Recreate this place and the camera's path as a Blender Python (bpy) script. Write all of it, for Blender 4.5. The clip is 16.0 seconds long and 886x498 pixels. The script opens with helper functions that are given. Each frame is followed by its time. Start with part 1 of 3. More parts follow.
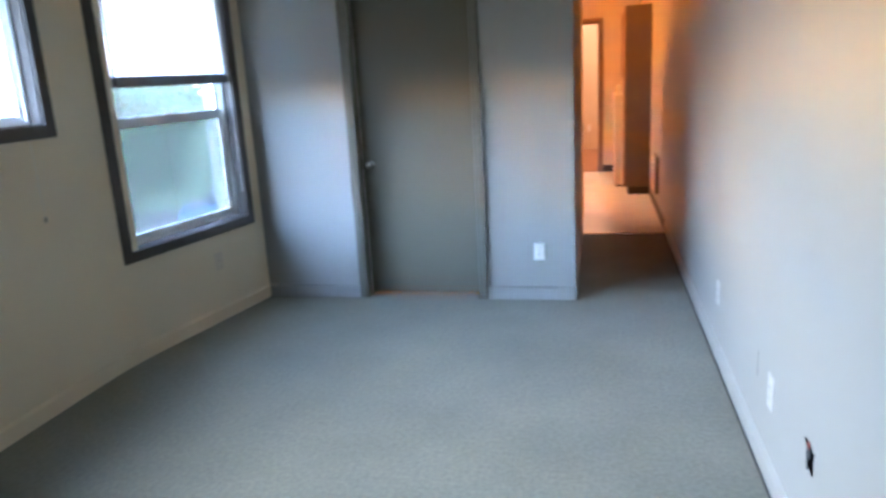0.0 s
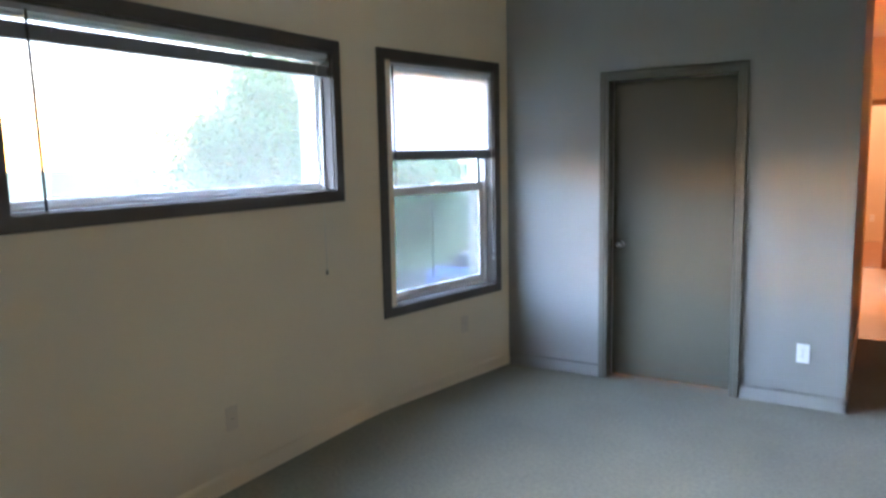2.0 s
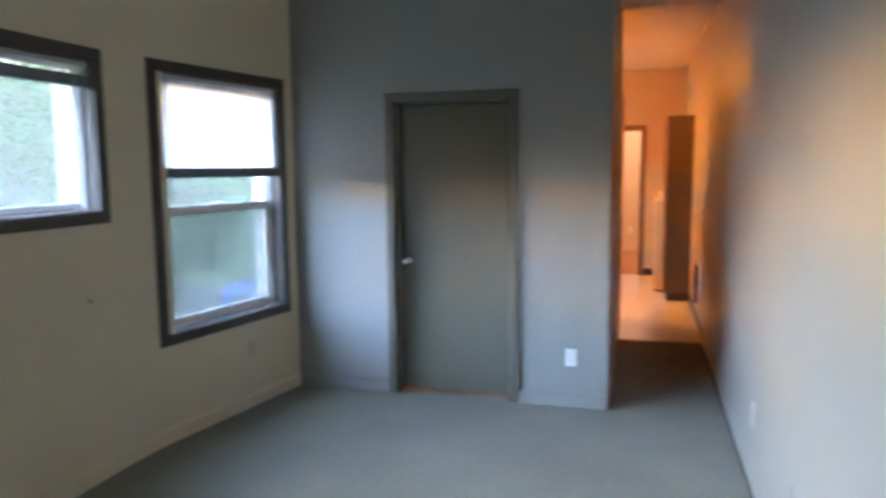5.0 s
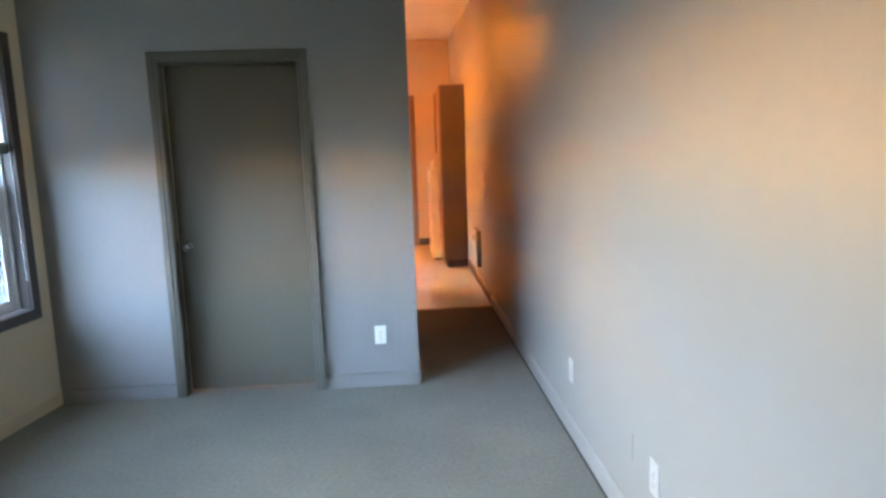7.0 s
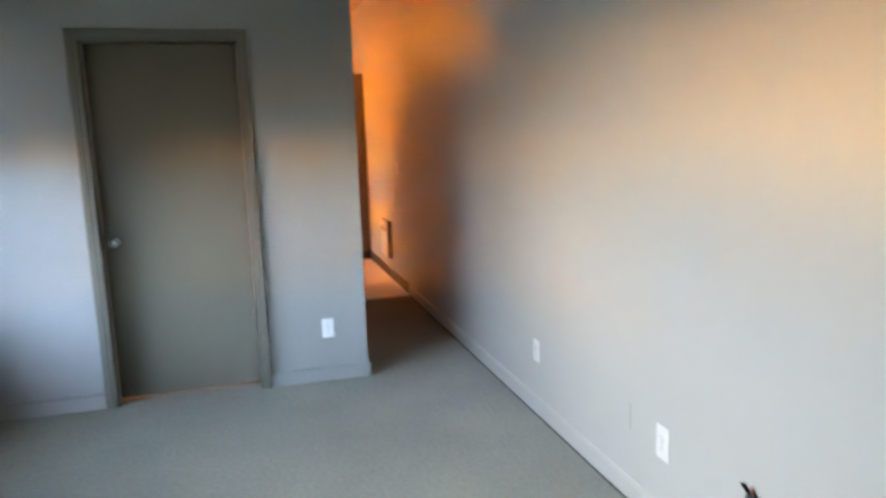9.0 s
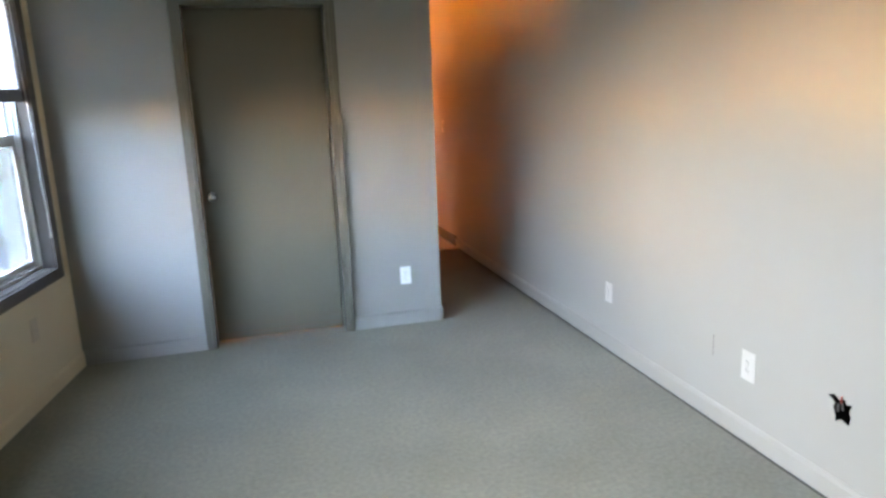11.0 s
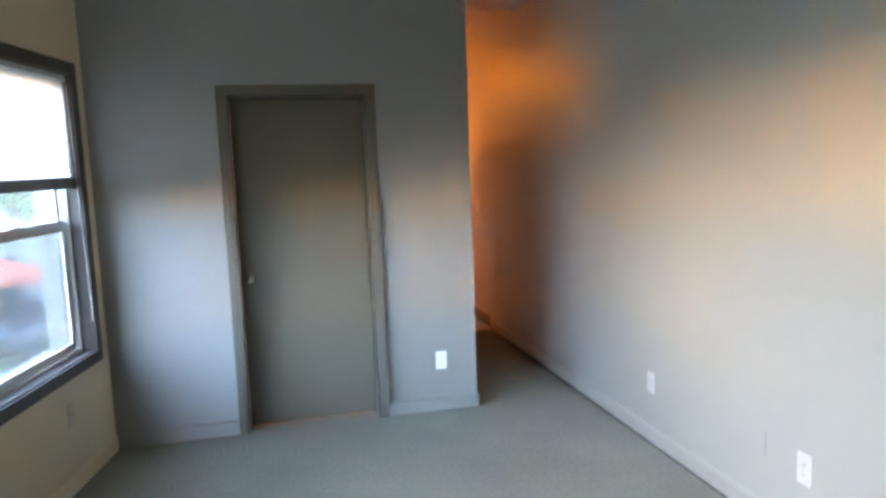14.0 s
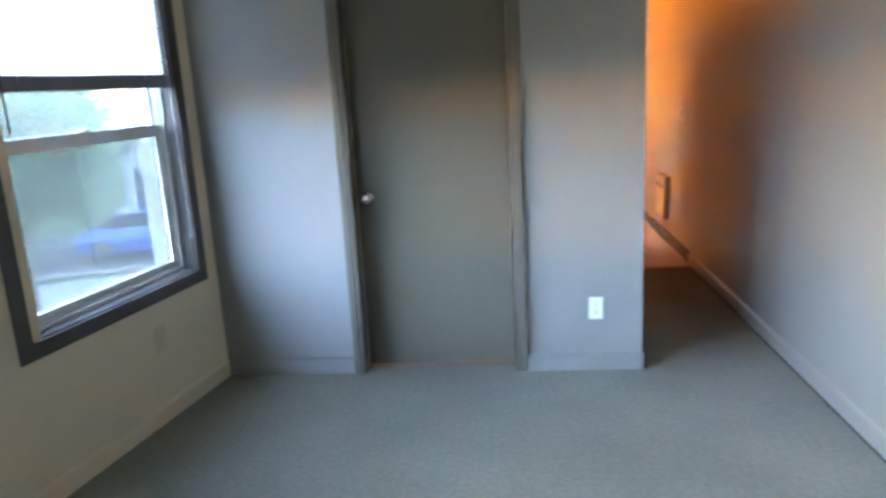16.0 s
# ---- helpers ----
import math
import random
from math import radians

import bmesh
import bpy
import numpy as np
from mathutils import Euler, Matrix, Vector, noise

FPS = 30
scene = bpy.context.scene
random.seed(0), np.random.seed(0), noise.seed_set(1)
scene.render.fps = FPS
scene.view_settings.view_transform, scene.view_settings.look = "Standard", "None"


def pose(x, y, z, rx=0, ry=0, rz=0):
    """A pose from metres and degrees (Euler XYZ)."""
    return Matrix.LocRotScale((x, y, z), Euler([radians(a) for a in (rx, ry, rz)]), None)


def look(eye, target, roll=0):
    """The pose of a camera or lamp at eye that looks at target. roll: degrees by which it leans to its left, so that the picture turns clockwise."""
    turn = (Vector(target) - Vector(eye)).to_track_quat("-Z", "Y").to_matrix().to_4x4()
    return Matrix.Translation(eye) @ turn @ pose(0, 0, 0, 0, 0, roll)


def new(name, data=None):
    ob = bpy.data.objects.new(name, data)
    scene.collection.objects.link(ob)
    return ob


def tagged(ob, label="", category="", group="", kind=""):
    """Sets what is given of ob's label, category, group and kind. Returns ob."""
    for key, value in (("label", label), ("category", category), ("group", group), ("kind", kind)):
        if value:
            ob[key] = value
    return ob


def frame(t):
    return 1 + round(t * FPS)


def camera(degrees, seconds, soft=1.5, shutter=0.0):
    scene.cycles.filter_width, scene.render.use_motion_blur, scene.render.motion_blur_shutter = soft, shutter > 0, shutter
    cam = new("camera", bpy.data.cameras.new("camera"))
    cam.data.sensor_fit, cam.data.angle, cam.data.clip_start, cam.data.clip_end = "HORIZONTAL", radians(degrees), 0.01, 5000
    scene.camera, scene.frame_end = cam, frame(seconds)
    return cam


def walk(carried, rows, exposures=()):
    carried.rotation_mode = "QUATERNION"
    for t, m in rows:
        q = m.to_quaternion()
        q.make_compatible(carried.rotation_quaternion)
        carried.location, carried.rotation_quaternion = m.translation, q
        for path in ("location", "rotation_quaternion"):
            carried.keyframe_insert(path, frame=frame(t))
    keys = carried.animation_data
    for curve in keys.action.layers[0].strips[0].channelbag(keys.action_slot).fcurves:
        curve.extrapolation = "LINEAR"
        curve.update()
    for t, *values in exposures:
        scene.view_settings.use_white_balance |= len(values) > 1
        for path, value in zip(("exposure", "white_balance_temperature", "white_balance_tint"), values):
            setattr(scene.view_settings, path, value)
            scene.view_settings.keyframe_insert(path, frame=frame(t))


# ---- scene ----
cam = camera(64.2, 16.0, soft=2.8, shutter=0.5)
EXPOSURE = [(0, 4.23, 5350, 10.5), (0.5, 4.24, 5700, 12.5), (1, 4.24, 5750, 12.5), (2.5, 4.0, 5950, 14), (3.5, 3.9, 5950, 14), (5.2, 3.98, 5650, 11), (8, 4.1, 5950, 10.5), (12.5, 4.18, 6400, 12.5), (14, 4.18, 6000, 11), (15, 4.22, 5600, 9.5), (16, 4.2, 5600, 9)]
PATH = [
    (0, (0.142, 0.377, 1.522), (-0.284, 2.271, 1.043), -3.2),
    (0.5, (0.181, 0.38, 1.504), (-0.449, 2.214, 1.017), -1.8),
    (1, (0.187, 0.353, 1.504), (-0.655, 2.115, 1.074), -2.2),
    (1.5, (0.149, 0.334, 1.528), (-0.833, 2.042, 1.186), -1.8),
    (2, (0.123, 0.318, 1.564), (-0.926, 2.001, 1.305), -1.2),
    (2.5, (0.127, 0.315, 1.587), (-0.941, 1.998, 1.414), -1.0),
    (3, (0.127, 0.301, 1.582), (-0.962, 1.974, 1.455), -0.8),
    (3.5, (0.12, 0.329, 1.584), (-1.018, 1.97, 1.474), -1.5),
    (4, (0.121, 0.33, 1.586), (-0.984, 1.991, 1.449), -1.6),
    (4.5, (0.145, 0.329, 1.593), (-0.722, 2.122, 1.405), -1.6),
    (5, (0.193, 0.364, 1.598), (-0.346, 2.277, 1.368), -0.5),
    (5.2, (0.18, 0.399, 1.615), (-0.221, 2.344, 1.379), 0.0),
    (7.3, (-0.201, 0.724, 1.53), (-0.026, 2.692, 1.218), -2.3),
    (7.5, (-0.269, 0.785, 1.523), (-0.053, 2.751, 1.228), -2.7),
    (8, (-0.455, 0.844, 1.55), (-0.096, 2.792, 1.276), -5.5),
    (8.5, (-0.564, 0.839, 1.542), (-0.236, 2.789, 1.243), -2.5),
    (9, (-0.68, 0.757, 1.525), (-0.146, 2.654, 1.187), -1.8),
    (9.2, (-0.732, 0.71, 1.516), (-0.147, 2.578, 1.108), -2.4),
    (11.3, (-1.268, 0.579, 1.549), (-0.753, 2.46, 1.104), -1.8),
    (11.5, (-1.284, 0.574, 1.576), (-0.772, 2.482, 1.264), -1.2),
    (12, (-1.289, 0.587, 1.641), (-0.843, 2.532, 1.498), -0.5),
    (12.5, (-1.262, 0.586, 1.67), (-0.835, 2.538, 1.6), -1.2),
    (13, (-1.265, 0.584, 1.672), (-0.823, 2.534, 1.609), -1.0),
    (13.5, (-1.277, 0.583, 1.669), (-0.813, 2.525, 1.557), -0.7),
    (14, (-1.255, 0.635, 1.618), (-0.787, 2.564, 1.372), -2.1),
    (14.5, (-1.125, 0.786, 1.544), (-0.854, 2.737, 1.194), -3.0),
    (15, (-0.976, 0.991, 1.53), (-0.863, 2.945, 1.119), -0.7),
    (15.5, (-0.827, 1.211, 1.485), (-0.76, 3.166, 1.068), -2.1),
    (16, (-0.679, 1.484, 1.504), (-0.861, 3.422, 1.045), -3.0),
]
walk(cam, [(t, look(eye, target, roll)) for t, eye, target, roll in PATH], EXPOSURE)

# ---- world, sun, lamps ----
SUN_AZ, SUN_EL = radians(-80), radians(1.2)      # azimuth from +y; negative turns towards -x
world = bpy.data.worlds.new("world")
scene.world = world
world.use_nodes = True
wn = world.node_tree.nodes
sky = wn.new("ShaderNodeTexSky")
sky.sky_type, sky.sun_disc = "NISHITA", False
sky.sun_elevation, sky.sun_rotation = SUN_EL, SUN_AZ
sky.air_density, sky.dust_density, sky.ozone_density = 1.0, 0.5, 3.0
# evening haze: an orange band on the horizon towards the sunset, paler to its sides, turning blue higher up
HAZE = 100
ABOVE = [(0.2, (0.86, 1.12, 1.5)), (0.45, (0.68, 0.93, 1.33)), (0.9, (0.5, 0.66, 1.0))]
SUNSET = [(0.0, (3.6, 1.38, 0.20)), (0.05, (2.9, 1.42, 0.42)), (0.10, (1.2, 1.06, 0.84))] + ABOVE
ASIDE = [(0.0, (0.95, 0.70, 0.48)), (0.05, (0.92, 0.74, 0.58)), (0.10, (0.82, 0.82, 0.78))] + ABOVE
link = world.node_tree.links.new
co, sep, side, near, mix, scale, both = (wn.new("ShaderNode" + k) for k in ("TexCoord", "SeparateXYZ", "VectorMath", "MapRange", "Mix", "VectorMath", "Mix"))
link(co.outputs["Generated"], sep.inputs[0])
link(co.outputs["Generated"], side.inputs[0])
side.operation = "DOT_PRODUCT"
side.inputs[1].default_value = (math.sin(SUN_AZ), math.cos(SUN_AZ), 0)
near.inputs["From Min"].default_value, near.inputs["From Max"].default_value = 0.74, 0.98
link(side.outputs["Value"], near.inputs["Value"])
mix.data_type, both.data_type, both.blend_type, scale.operation = "RGBA", "RGBA", "ADD", "SCALE"
for stops, socket in ((ASIDE, "A"), (SUNSET, "B")):
    ramp = wn.new("ShaderNodeValToRGB")
    ramp.color_ramp.interpolation = "EASE"
    while len(ramp.color_ramp.elements) < len(stops):
        ramp.color_ramp.elements.new(0.5)
    for element, (at, colour) in zip(ramp.color_ramp.elements, stops):
        element.position, element.color = at, (*colour, 1)
    link(sep.outputs["Z"], ramp.inputs[0])
    link(ramp.outputs[0], mix.inputs[socket])
link(near.outputs[0], mix.inputs["Factor"])
scale.inputs["Scale"].default_value = HAZE
both.inputs["Factor"].default_value = 1
link(mix.outputs["Result"], scale.inputs[0])
link(sky.outputs[0], both.inputs["A"])
link(scale.outputs[0], both.inputs["B"])
link(both.outputs["Result"], wn["Background"].inputs[0])
wn["Background"].inputs[1].default_value = 0.15


def lamp(name, kind, m, power, colour, size=0.1, size_y=0.0, angle=None):
    data = bpy.data.lights.new(name, kind)
    data.energy, data.color = power, colour
    if kind == "AREA":
        data.size = size
        if size_y:
            data.shape, data.size_y = "RECTANGLE", size_y
    elif kind == "SUN":
        data.angle = angle
    else:
        data.shadow_soft_size = size
    ob = new(name, data)
    ob.matrix_world = m
    return ob


way = Vector((math.sin(SUN_AZ) * math.cos(SUN_EL), math.cos(SUN_AZ) * math.cos(SUN_EL), math.sin(SUN_EL)))
lamp("sun", "SUN", look(way + Vector((0, 0, 30)), (0, 0, 30)), 0.10, (1.0, 0.52, 0.07), angle=radians(17))
WARM = (1.0, 0.26, 0.012)
lamp("kitchen_bulb", "POINT", pose(-0.45, 8.37, 2.60), 4.2, WARM, 0.04)
# added unseen fill lamp that brightens the kitchen end
lamp("kitchen_fill_light", "POINT", pose(-0.9, 9.2, 1.9), 2.4, (1.0, 0.25, 0.045), 0.22)
lamp("closet_bulb", "POINT", pose(-0.5, 6.0, 0.7), 7, WARM, 0.05)
lamp("far_room_bulb", "POINT", pose(0.1, 12.6, 2.4), 5.5, (1.0, 0.5, 0.28), 0.08)

# ---- materials ----


def material(name):
    m = bpy.data.materials.new(name)
    m.use_nodes = True
    return m, m.node_tree, m.node_tree.nodes["Principled BSDF"]


def surface(name, colour, rough=0.6, vary=0.06, scale=3.0, bump=0.0, bump_scale=300.0, grain=0.0, metal=0.0, second=None, spread=0.5, coat=0.0):
    """Paint, cloth or metal: a base colour with broad stains and a fine grain, and relief."""
    m, tree, b = material(name)
    n, link = tree.nodes, tree.links.new
    co = n.new("ShaderNodeTexCoord")
    big = n.new("ShaderNodeTexNoise")
    big.inputs["Scale"].default_value, big.inputs["Detail"].default_value = scale, 5
    link(co.outputs["Object"], big.inputs["Vector"])
    fine = n.new("ShaderNodeTexNoise")
    fine.inputs["Scale"].default_value, fine.inputs["Detail"].default_value = bump_scale, 3
    link(co.outputs["Object"], fine.inputs["Vector"])
    ramp = n.new("ShaderNodeValToRGB")
    a, c = ramp.color_ramp.elements
    a.position, c.position = 0.5 - spread / 2, 0.5 + spread / 2
    low = second or [v * (1 - vary * 2) for v in colour]
    a.color, c.color = (*low, 1), (*colour, 1)
    link(big.outputs[0], ramp.inputs[0])
    out = ramp.outputs[0]
    if grain:
        mix = n.new("ShaderNodeMix")
        mix.data_type, mix.blend_type = "RGBA", "MULTIPLY"
        mix.inputs["Factor"].default_value = 1
        g = n.new("ShaderNodeMapRange")
        g.inputs["From Min"].default_value, g.inputs["From Max"].default_value = 0.3, 0.7
        g.inputs["To Min"].default_value, g.inputs["To Max"].default_value = 1 - grain, 1 + grain
        link(fine.outputs[0], g.inputs["Value"])
        link(out, mix.inputs["A"])
        link(g.outputs[0], mix.inputs["B"])
        out = mix.outputs["Result"]
    link(out, b.inputs["Base Color"])
    b.inputs["Roughness"].default_value, b.inputs["Metallic"].default_value = rough, metal
    if coat:
        b.inputs["Coat Weight"].default_value = coat
    if bump:
        bp = n.new("ShaderNodeBump")
        bp.inputs["Distance"].default_value, bp.inputs["Strength"].default_value = bump, 0.6
        link(fine.outputs[0], bp.inputs["Height"])
        link(bp.outputs[0], b.inputs["Normal"])
    return m


def carpet_material():
    """Low loop-pile carpet: small tufts in rows, mottled grey-green."""
    m, tree, b = material("carpet")
    n, link = tree.nodes, tree.links.new
    co = n.new("ShaderNodeTexCoord")
    tuft = n.new("ShaderNodeTexVoronoi")
    tuft.inputs["Scale"].default_value = 260
    link(co.outputs["Object"], tuft.inputs["Vector"])
    stain = n.new("ShaderNodeTexNoise")
    stain.inputs["Scale"].default_value, stain.inputs["Detail"].default_value = 1.4, 6
    link(co.outputs["Object"], stain.inputs["Vector"])
    fleck = n.new("ShaderNodeTexNoise")
    fleck.inputs["Scale"].default_value, fleck.inputs["Detail"].default_value = 46, 4
    link(co.outputs["Object"], fleck.inputs["Vector"])
    ramp = n.new("ShaderNodeValToRGB")
    a, c = ramp.color_ramp.elements
    a.position, c.position = 0.32, 0.68
    a.color, c.color = (0.168, 0.163, 0.12, 1), (0.216, 0.208, 0.154, 1)
    link(stain.outputs[0], ramp.inputs[0])
    g = n.new("ShaderNodeMapRange")
    g.inputs["From Min"].default_value, g.inputs["From Max"].default_value = 0.3, 0.7
    g.inputs["To Min"].default_value, g.inputs["To Max"].default_value = 0.86, 1.13
    link(fleck.outputs[0], g.inputs["Value"])
    mix = n.new("ShaderNodeMix")
    mix.data_type, mix.blend_type = "RGBA", "MULTIPLY"
    mix.inputs["Factor"].default_value = 1
    link(ramp.outputs[0], mix.inputs["A"])
    link(g.outputs[0], mix.inputs["B"])
    link(mix.outputs["Result"], b.inputs["Base Color"])
    b.inputs["Roughness"].default_value = 0.95
    b.inputs["Sheen Weight"].default_value = 0.15
    bp = n.new("ShaderNodeBump")
    bp.inputs["Distance"].default_value, bp.inputs["Strength"].default_value, bp.invert = 0.0015, 0.3, True
    link(tuft.outputs["Distance"], bp.inputs["Height"])
    link(bp.outputs[0], b.inputs["Normal"])
    return m


def glass_material(name, haze, tint, through_tint=(1, 1, 1)):
    """Thin window glass: darkened view, and a film that paints in glare haze."""
    m, tree, b = material(name)
    n, link = tree.nodes, tree.links.new
    n.remove(b)
    clear, film, shine = n.new("ShaderNodeBsdfTransparent"), n.new("ShaderNodeBsdfTranslucent"), n.new("ShaderNodeBsdfGlossy")
    film.inputs[0].default_value = (*tint, 1)
    clear.inputs[0].default_value = (*through_tint, 1)
    shine.inputs["Roughness"].default_value = 0.02
    co, mottle = n.new("ShaderNodeTexCoord"), n.new("ShaderNodeTexNoise")
    mottle.inputs["Scale"].default_value, mottle.inputs["Detail"].default_value = 9, 6
    link(co.outputs["Object"], mottle.inputs["Vector"])
    r = n.new("ShaderNodeMapRange")
    r.inputs["From Min"].default_value, r.inputs["From Max"].default_value = 0.3, 0.7
    r.inputs["To Min"].default_value, r.inputs["To Max"].default_value = haze * 0.85, haze * 1.15
    link(mottle.outputs[0], r.inputs["Value"])
    mix = n.new("ShaderNodeMixShader")
    link(r.outputs[0], mix.inputs[0])
    link(clear.outputs[0], mix.inputs[1])
    link(film.outputs[0], mix.inputs[2])
    fr = n.new("ShaderNodeFresnel")
    fr.inputs[0].default_value = 1.45
    top = n.new("ShaderNodeMixShader")
    dim = n.new("ShaderNodeMath")
    dim.operation = "MULTIPLY"
    dim.inputs[1].default_value = 0.15
    link(fr.outputs[0], dim.inputs[0])
    link(dim.outputs[0], top.inputs[0])
    link(mix.outputs[0], top.inputs[1])
    link(shine.outputs[0], top.inputs[2])
    link(top.outputs[0], n["Material Output"].inputs[0])
    return m


def slat_material():
    m, tree, b = material("blind_slat_vinyl")
    n, link = tree.nodes, tree.links.new
    b.inputs["Base Color"].default_value, b.inputs["Roughness"].default_value = (0.42, 0.43, 0.45, 1), 0.4
    glow = n.new("ShaderNodeBsdfTranslucent")
    glow.inputs[0].default_value = (0.46, 0.50, 0.56, 1)
    mix = n.new("ShaderNodeMixShader")
    mix.inputs[0].default_value = 0.40
    link(b.outputs[0], mix.inputs[1])
    link(glow.outputs[0], mix.inputs[2])
    link(mix.outputs[0], n["Material Output"].inputs[0])
    return m


def screen_material():
    """Woven insect screen, far too fine to see its threads: part open, part grey cloth."""
    m, tree, b = material("insect_screen")
    n, link = tree.nodes, tree.links.new
    b.inputs["Base Color"].default_value, b.inputs["Roughness"].default_value = (0.03, 0.03, 0.032, 1), 0.8
    gaps, mix = n.new("ShaderNodeBsdfTransparent"), n.new("ShaderNodeMixShader")
    mix.inputs[0].default_value = 0.42
    link(gaps.outputs[0], mix.inputs[1])
    link(b.outputs[0], mix.inputs[2])
    link(mix.outputs[0], n["Material Output"].inputs[0])
    return m


GAP_SHADE = surface("painted_gap_shade", (0.07, 0.065, 0.06), 0.9)
CREAM = surface("cream_wall_paint", (0.70, 0.585, 0.41), 0.55, 0.03, 1.5, 0.0006, 220)
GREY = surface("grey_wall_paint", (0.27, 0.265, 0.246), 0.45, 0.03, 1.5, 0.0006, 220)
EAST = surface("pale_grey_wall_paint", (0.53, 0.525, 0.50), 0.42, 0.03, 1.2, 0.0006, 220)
CEIL = surface("ceiling_paint", (0.83, 0.825, 0.80), 0.8, 0.03, 1.2, 0.001, 150)
DOORPAINT = surface("olive_grey_door_paint", (0.108, 0.097, 0.068), 0.38, 0.04, 2.0, 0.0003, 120)
CASEPAINT = surface("taupe_trim_paint", (0.117, 0.109, 0.084), 0.4, 0.04, 3.0, 0.0003, 120)
WINTRIM = surface("dark_brown_window_trim_paint", (0.062, 0.051, 0.042), 0.45, 0.05, 3.0, 0.0003, 120)
VINYL = surface("grey_white_window_vinyl", (0.58, 0.58, 0.57), 0.4, 0.04, 5.0)
# the rail's shade is put into its colour, far darker than the headrail
RAIL = surface("shaded_blind_rail", (0.16, 0.17, 0.18), 0.45, 0.05, 5.0)
WHITE = surface("white_plastic", (0.84, 0.83, 0.81), 0.35, 0.03, 8.0)
CORD = surface("blind_cord", (0.66, 0.66, 0.62), 0.7, 0.05, 20.0)
DARK = surface("dark_slot", (0.02, 0.02, 0.02), 0.6, 0.05, 20.0)
CHROME = surface("satin_nickel", (0.42, 0.41, 0.39), 0.22, 0.04, 30.0, metal=1.0)
COPPER = surface("copper_wire", (0.55, 0.12, 0.09), 0.5, 0.05, 30.0)
COVE = surface("dark_brown_vinyl_base", (0.035, 0.025, 0.02), 0.4, 0.08, 6.0)
CARPET = carpet_material()
LINO = surface("pale_kitchen_vinyl", (0.74, 0.71, 0.66), 0.35, 0.05, 2.5, 0.0004, 90, second=(0.66, 0.62, 0.57))
STRIP = surface("threshold_metal", (0.5, 0.36, 0.2), 0.35, 0.06, 10.0, metal=0.6)
CAB = surface("cabinet_laminate", (0.12, 0.09, 0.07), 0.4, 0.06, 3.0, 0.0003, 60)
STUCCO = surface("white_exterior_stucco", (0.8, 0.79, 0.76), 0.85, 0.04, 3.0, 0.004, 90)
# view outside is dimmed and veiled by glare haze put into the glass
GLASS_1 = glass_material("dimmed_hazy_glass", 0.005, (0.95, 0.98, 0.90), (0.022, 0.023, 0.022))
GLASS_2 = glass_material("dimmed_hazy_screened_glass", 0.0037, (0.88, 0.95, 0.90), (0.016, 0.0172, 0.0165))
SLAT = slat_material()
SCREEN = screen_material()

# ---- building helpers ----


def box(bm, lo, hi, bevel=0.0, m=None):
    x0, y0, z0 = lo
    x1, y1, z1 = hi
    made = bmesh.ops.create_cube(bm, size=1, matrix=Matrix.Translation(((x0 + x1) / 2, (y0 + y1) / 2, (z0 + z1) / 2)) @ Matrix.Diagonal((x1 - x0, y1 - y0, z1 - z0, 1)))
    verts = made["verts"]
    if bevel:
        edges = list({e for v in verts for e in v.link_edges})
        verts = list({v for f in bmesh.ops.bevel(bm, geom=edges, offset=bevel, segments=2, profile=0.5, affect="EDGES")["faces"] for v in f.verts} | {v for v in verts if v.is_valid})
    if m:
        bmesh.ops.transform(bm, matrix=m, verts=verts)
    return bm


def turned(bm, profile, m, steps=24):
    """A turned body: (radius, height) pairs round the local z axis, then placed by m."""
    rings = [[bm.verts.new(m @ Vector((r * math.cos(a), r * math.sin(a), h))) for a in (2 * math.pi * k / steps for k in range(steps))] for r, h in profile]
    for lower, upper in zip(rings, rings[1:]):
        for k in range(steps):
            bm.faces.new((lower[k], lower[(k + 1) % steps], upper[(k + 1) % steps], upper[k]))
    bm.faces.new(list(reversed(rings[0])))
    bm.faces.new(rings[-1])
    return bm


def part(name, bm, mat, parent=None, label="", smooth=False):
    mesh = bpy.data.meshes.new(name)
    bmesh.ops.recalc_face_normals(bm, faces=bm.faces)
    bm.to_mesh(mesh)
    bm.free()
    mesh.materials.append(mat)
    if smooth:
        mesh.polygons.foreach_set("use_smooth", [True] * len(mesh.polygons))
    ob = new(name, mesh)
    if parent:
        ob.parent = parent
    if label:
        ob["label"] = label
    return ob


def share(ob, name, m):
    """A further piece on the same mesh and parent."""
    o = new(name, ob.data)
    o.parent, o.matrix_basis = ob.parent, m
    return o


def thing(name, m, label, category="", group="", kind=""):
    ob = new(name)
    ob.matrix_world = m
    ob.empty_display_size = 0.1
    return tagged(ob, label, category, group, kind)


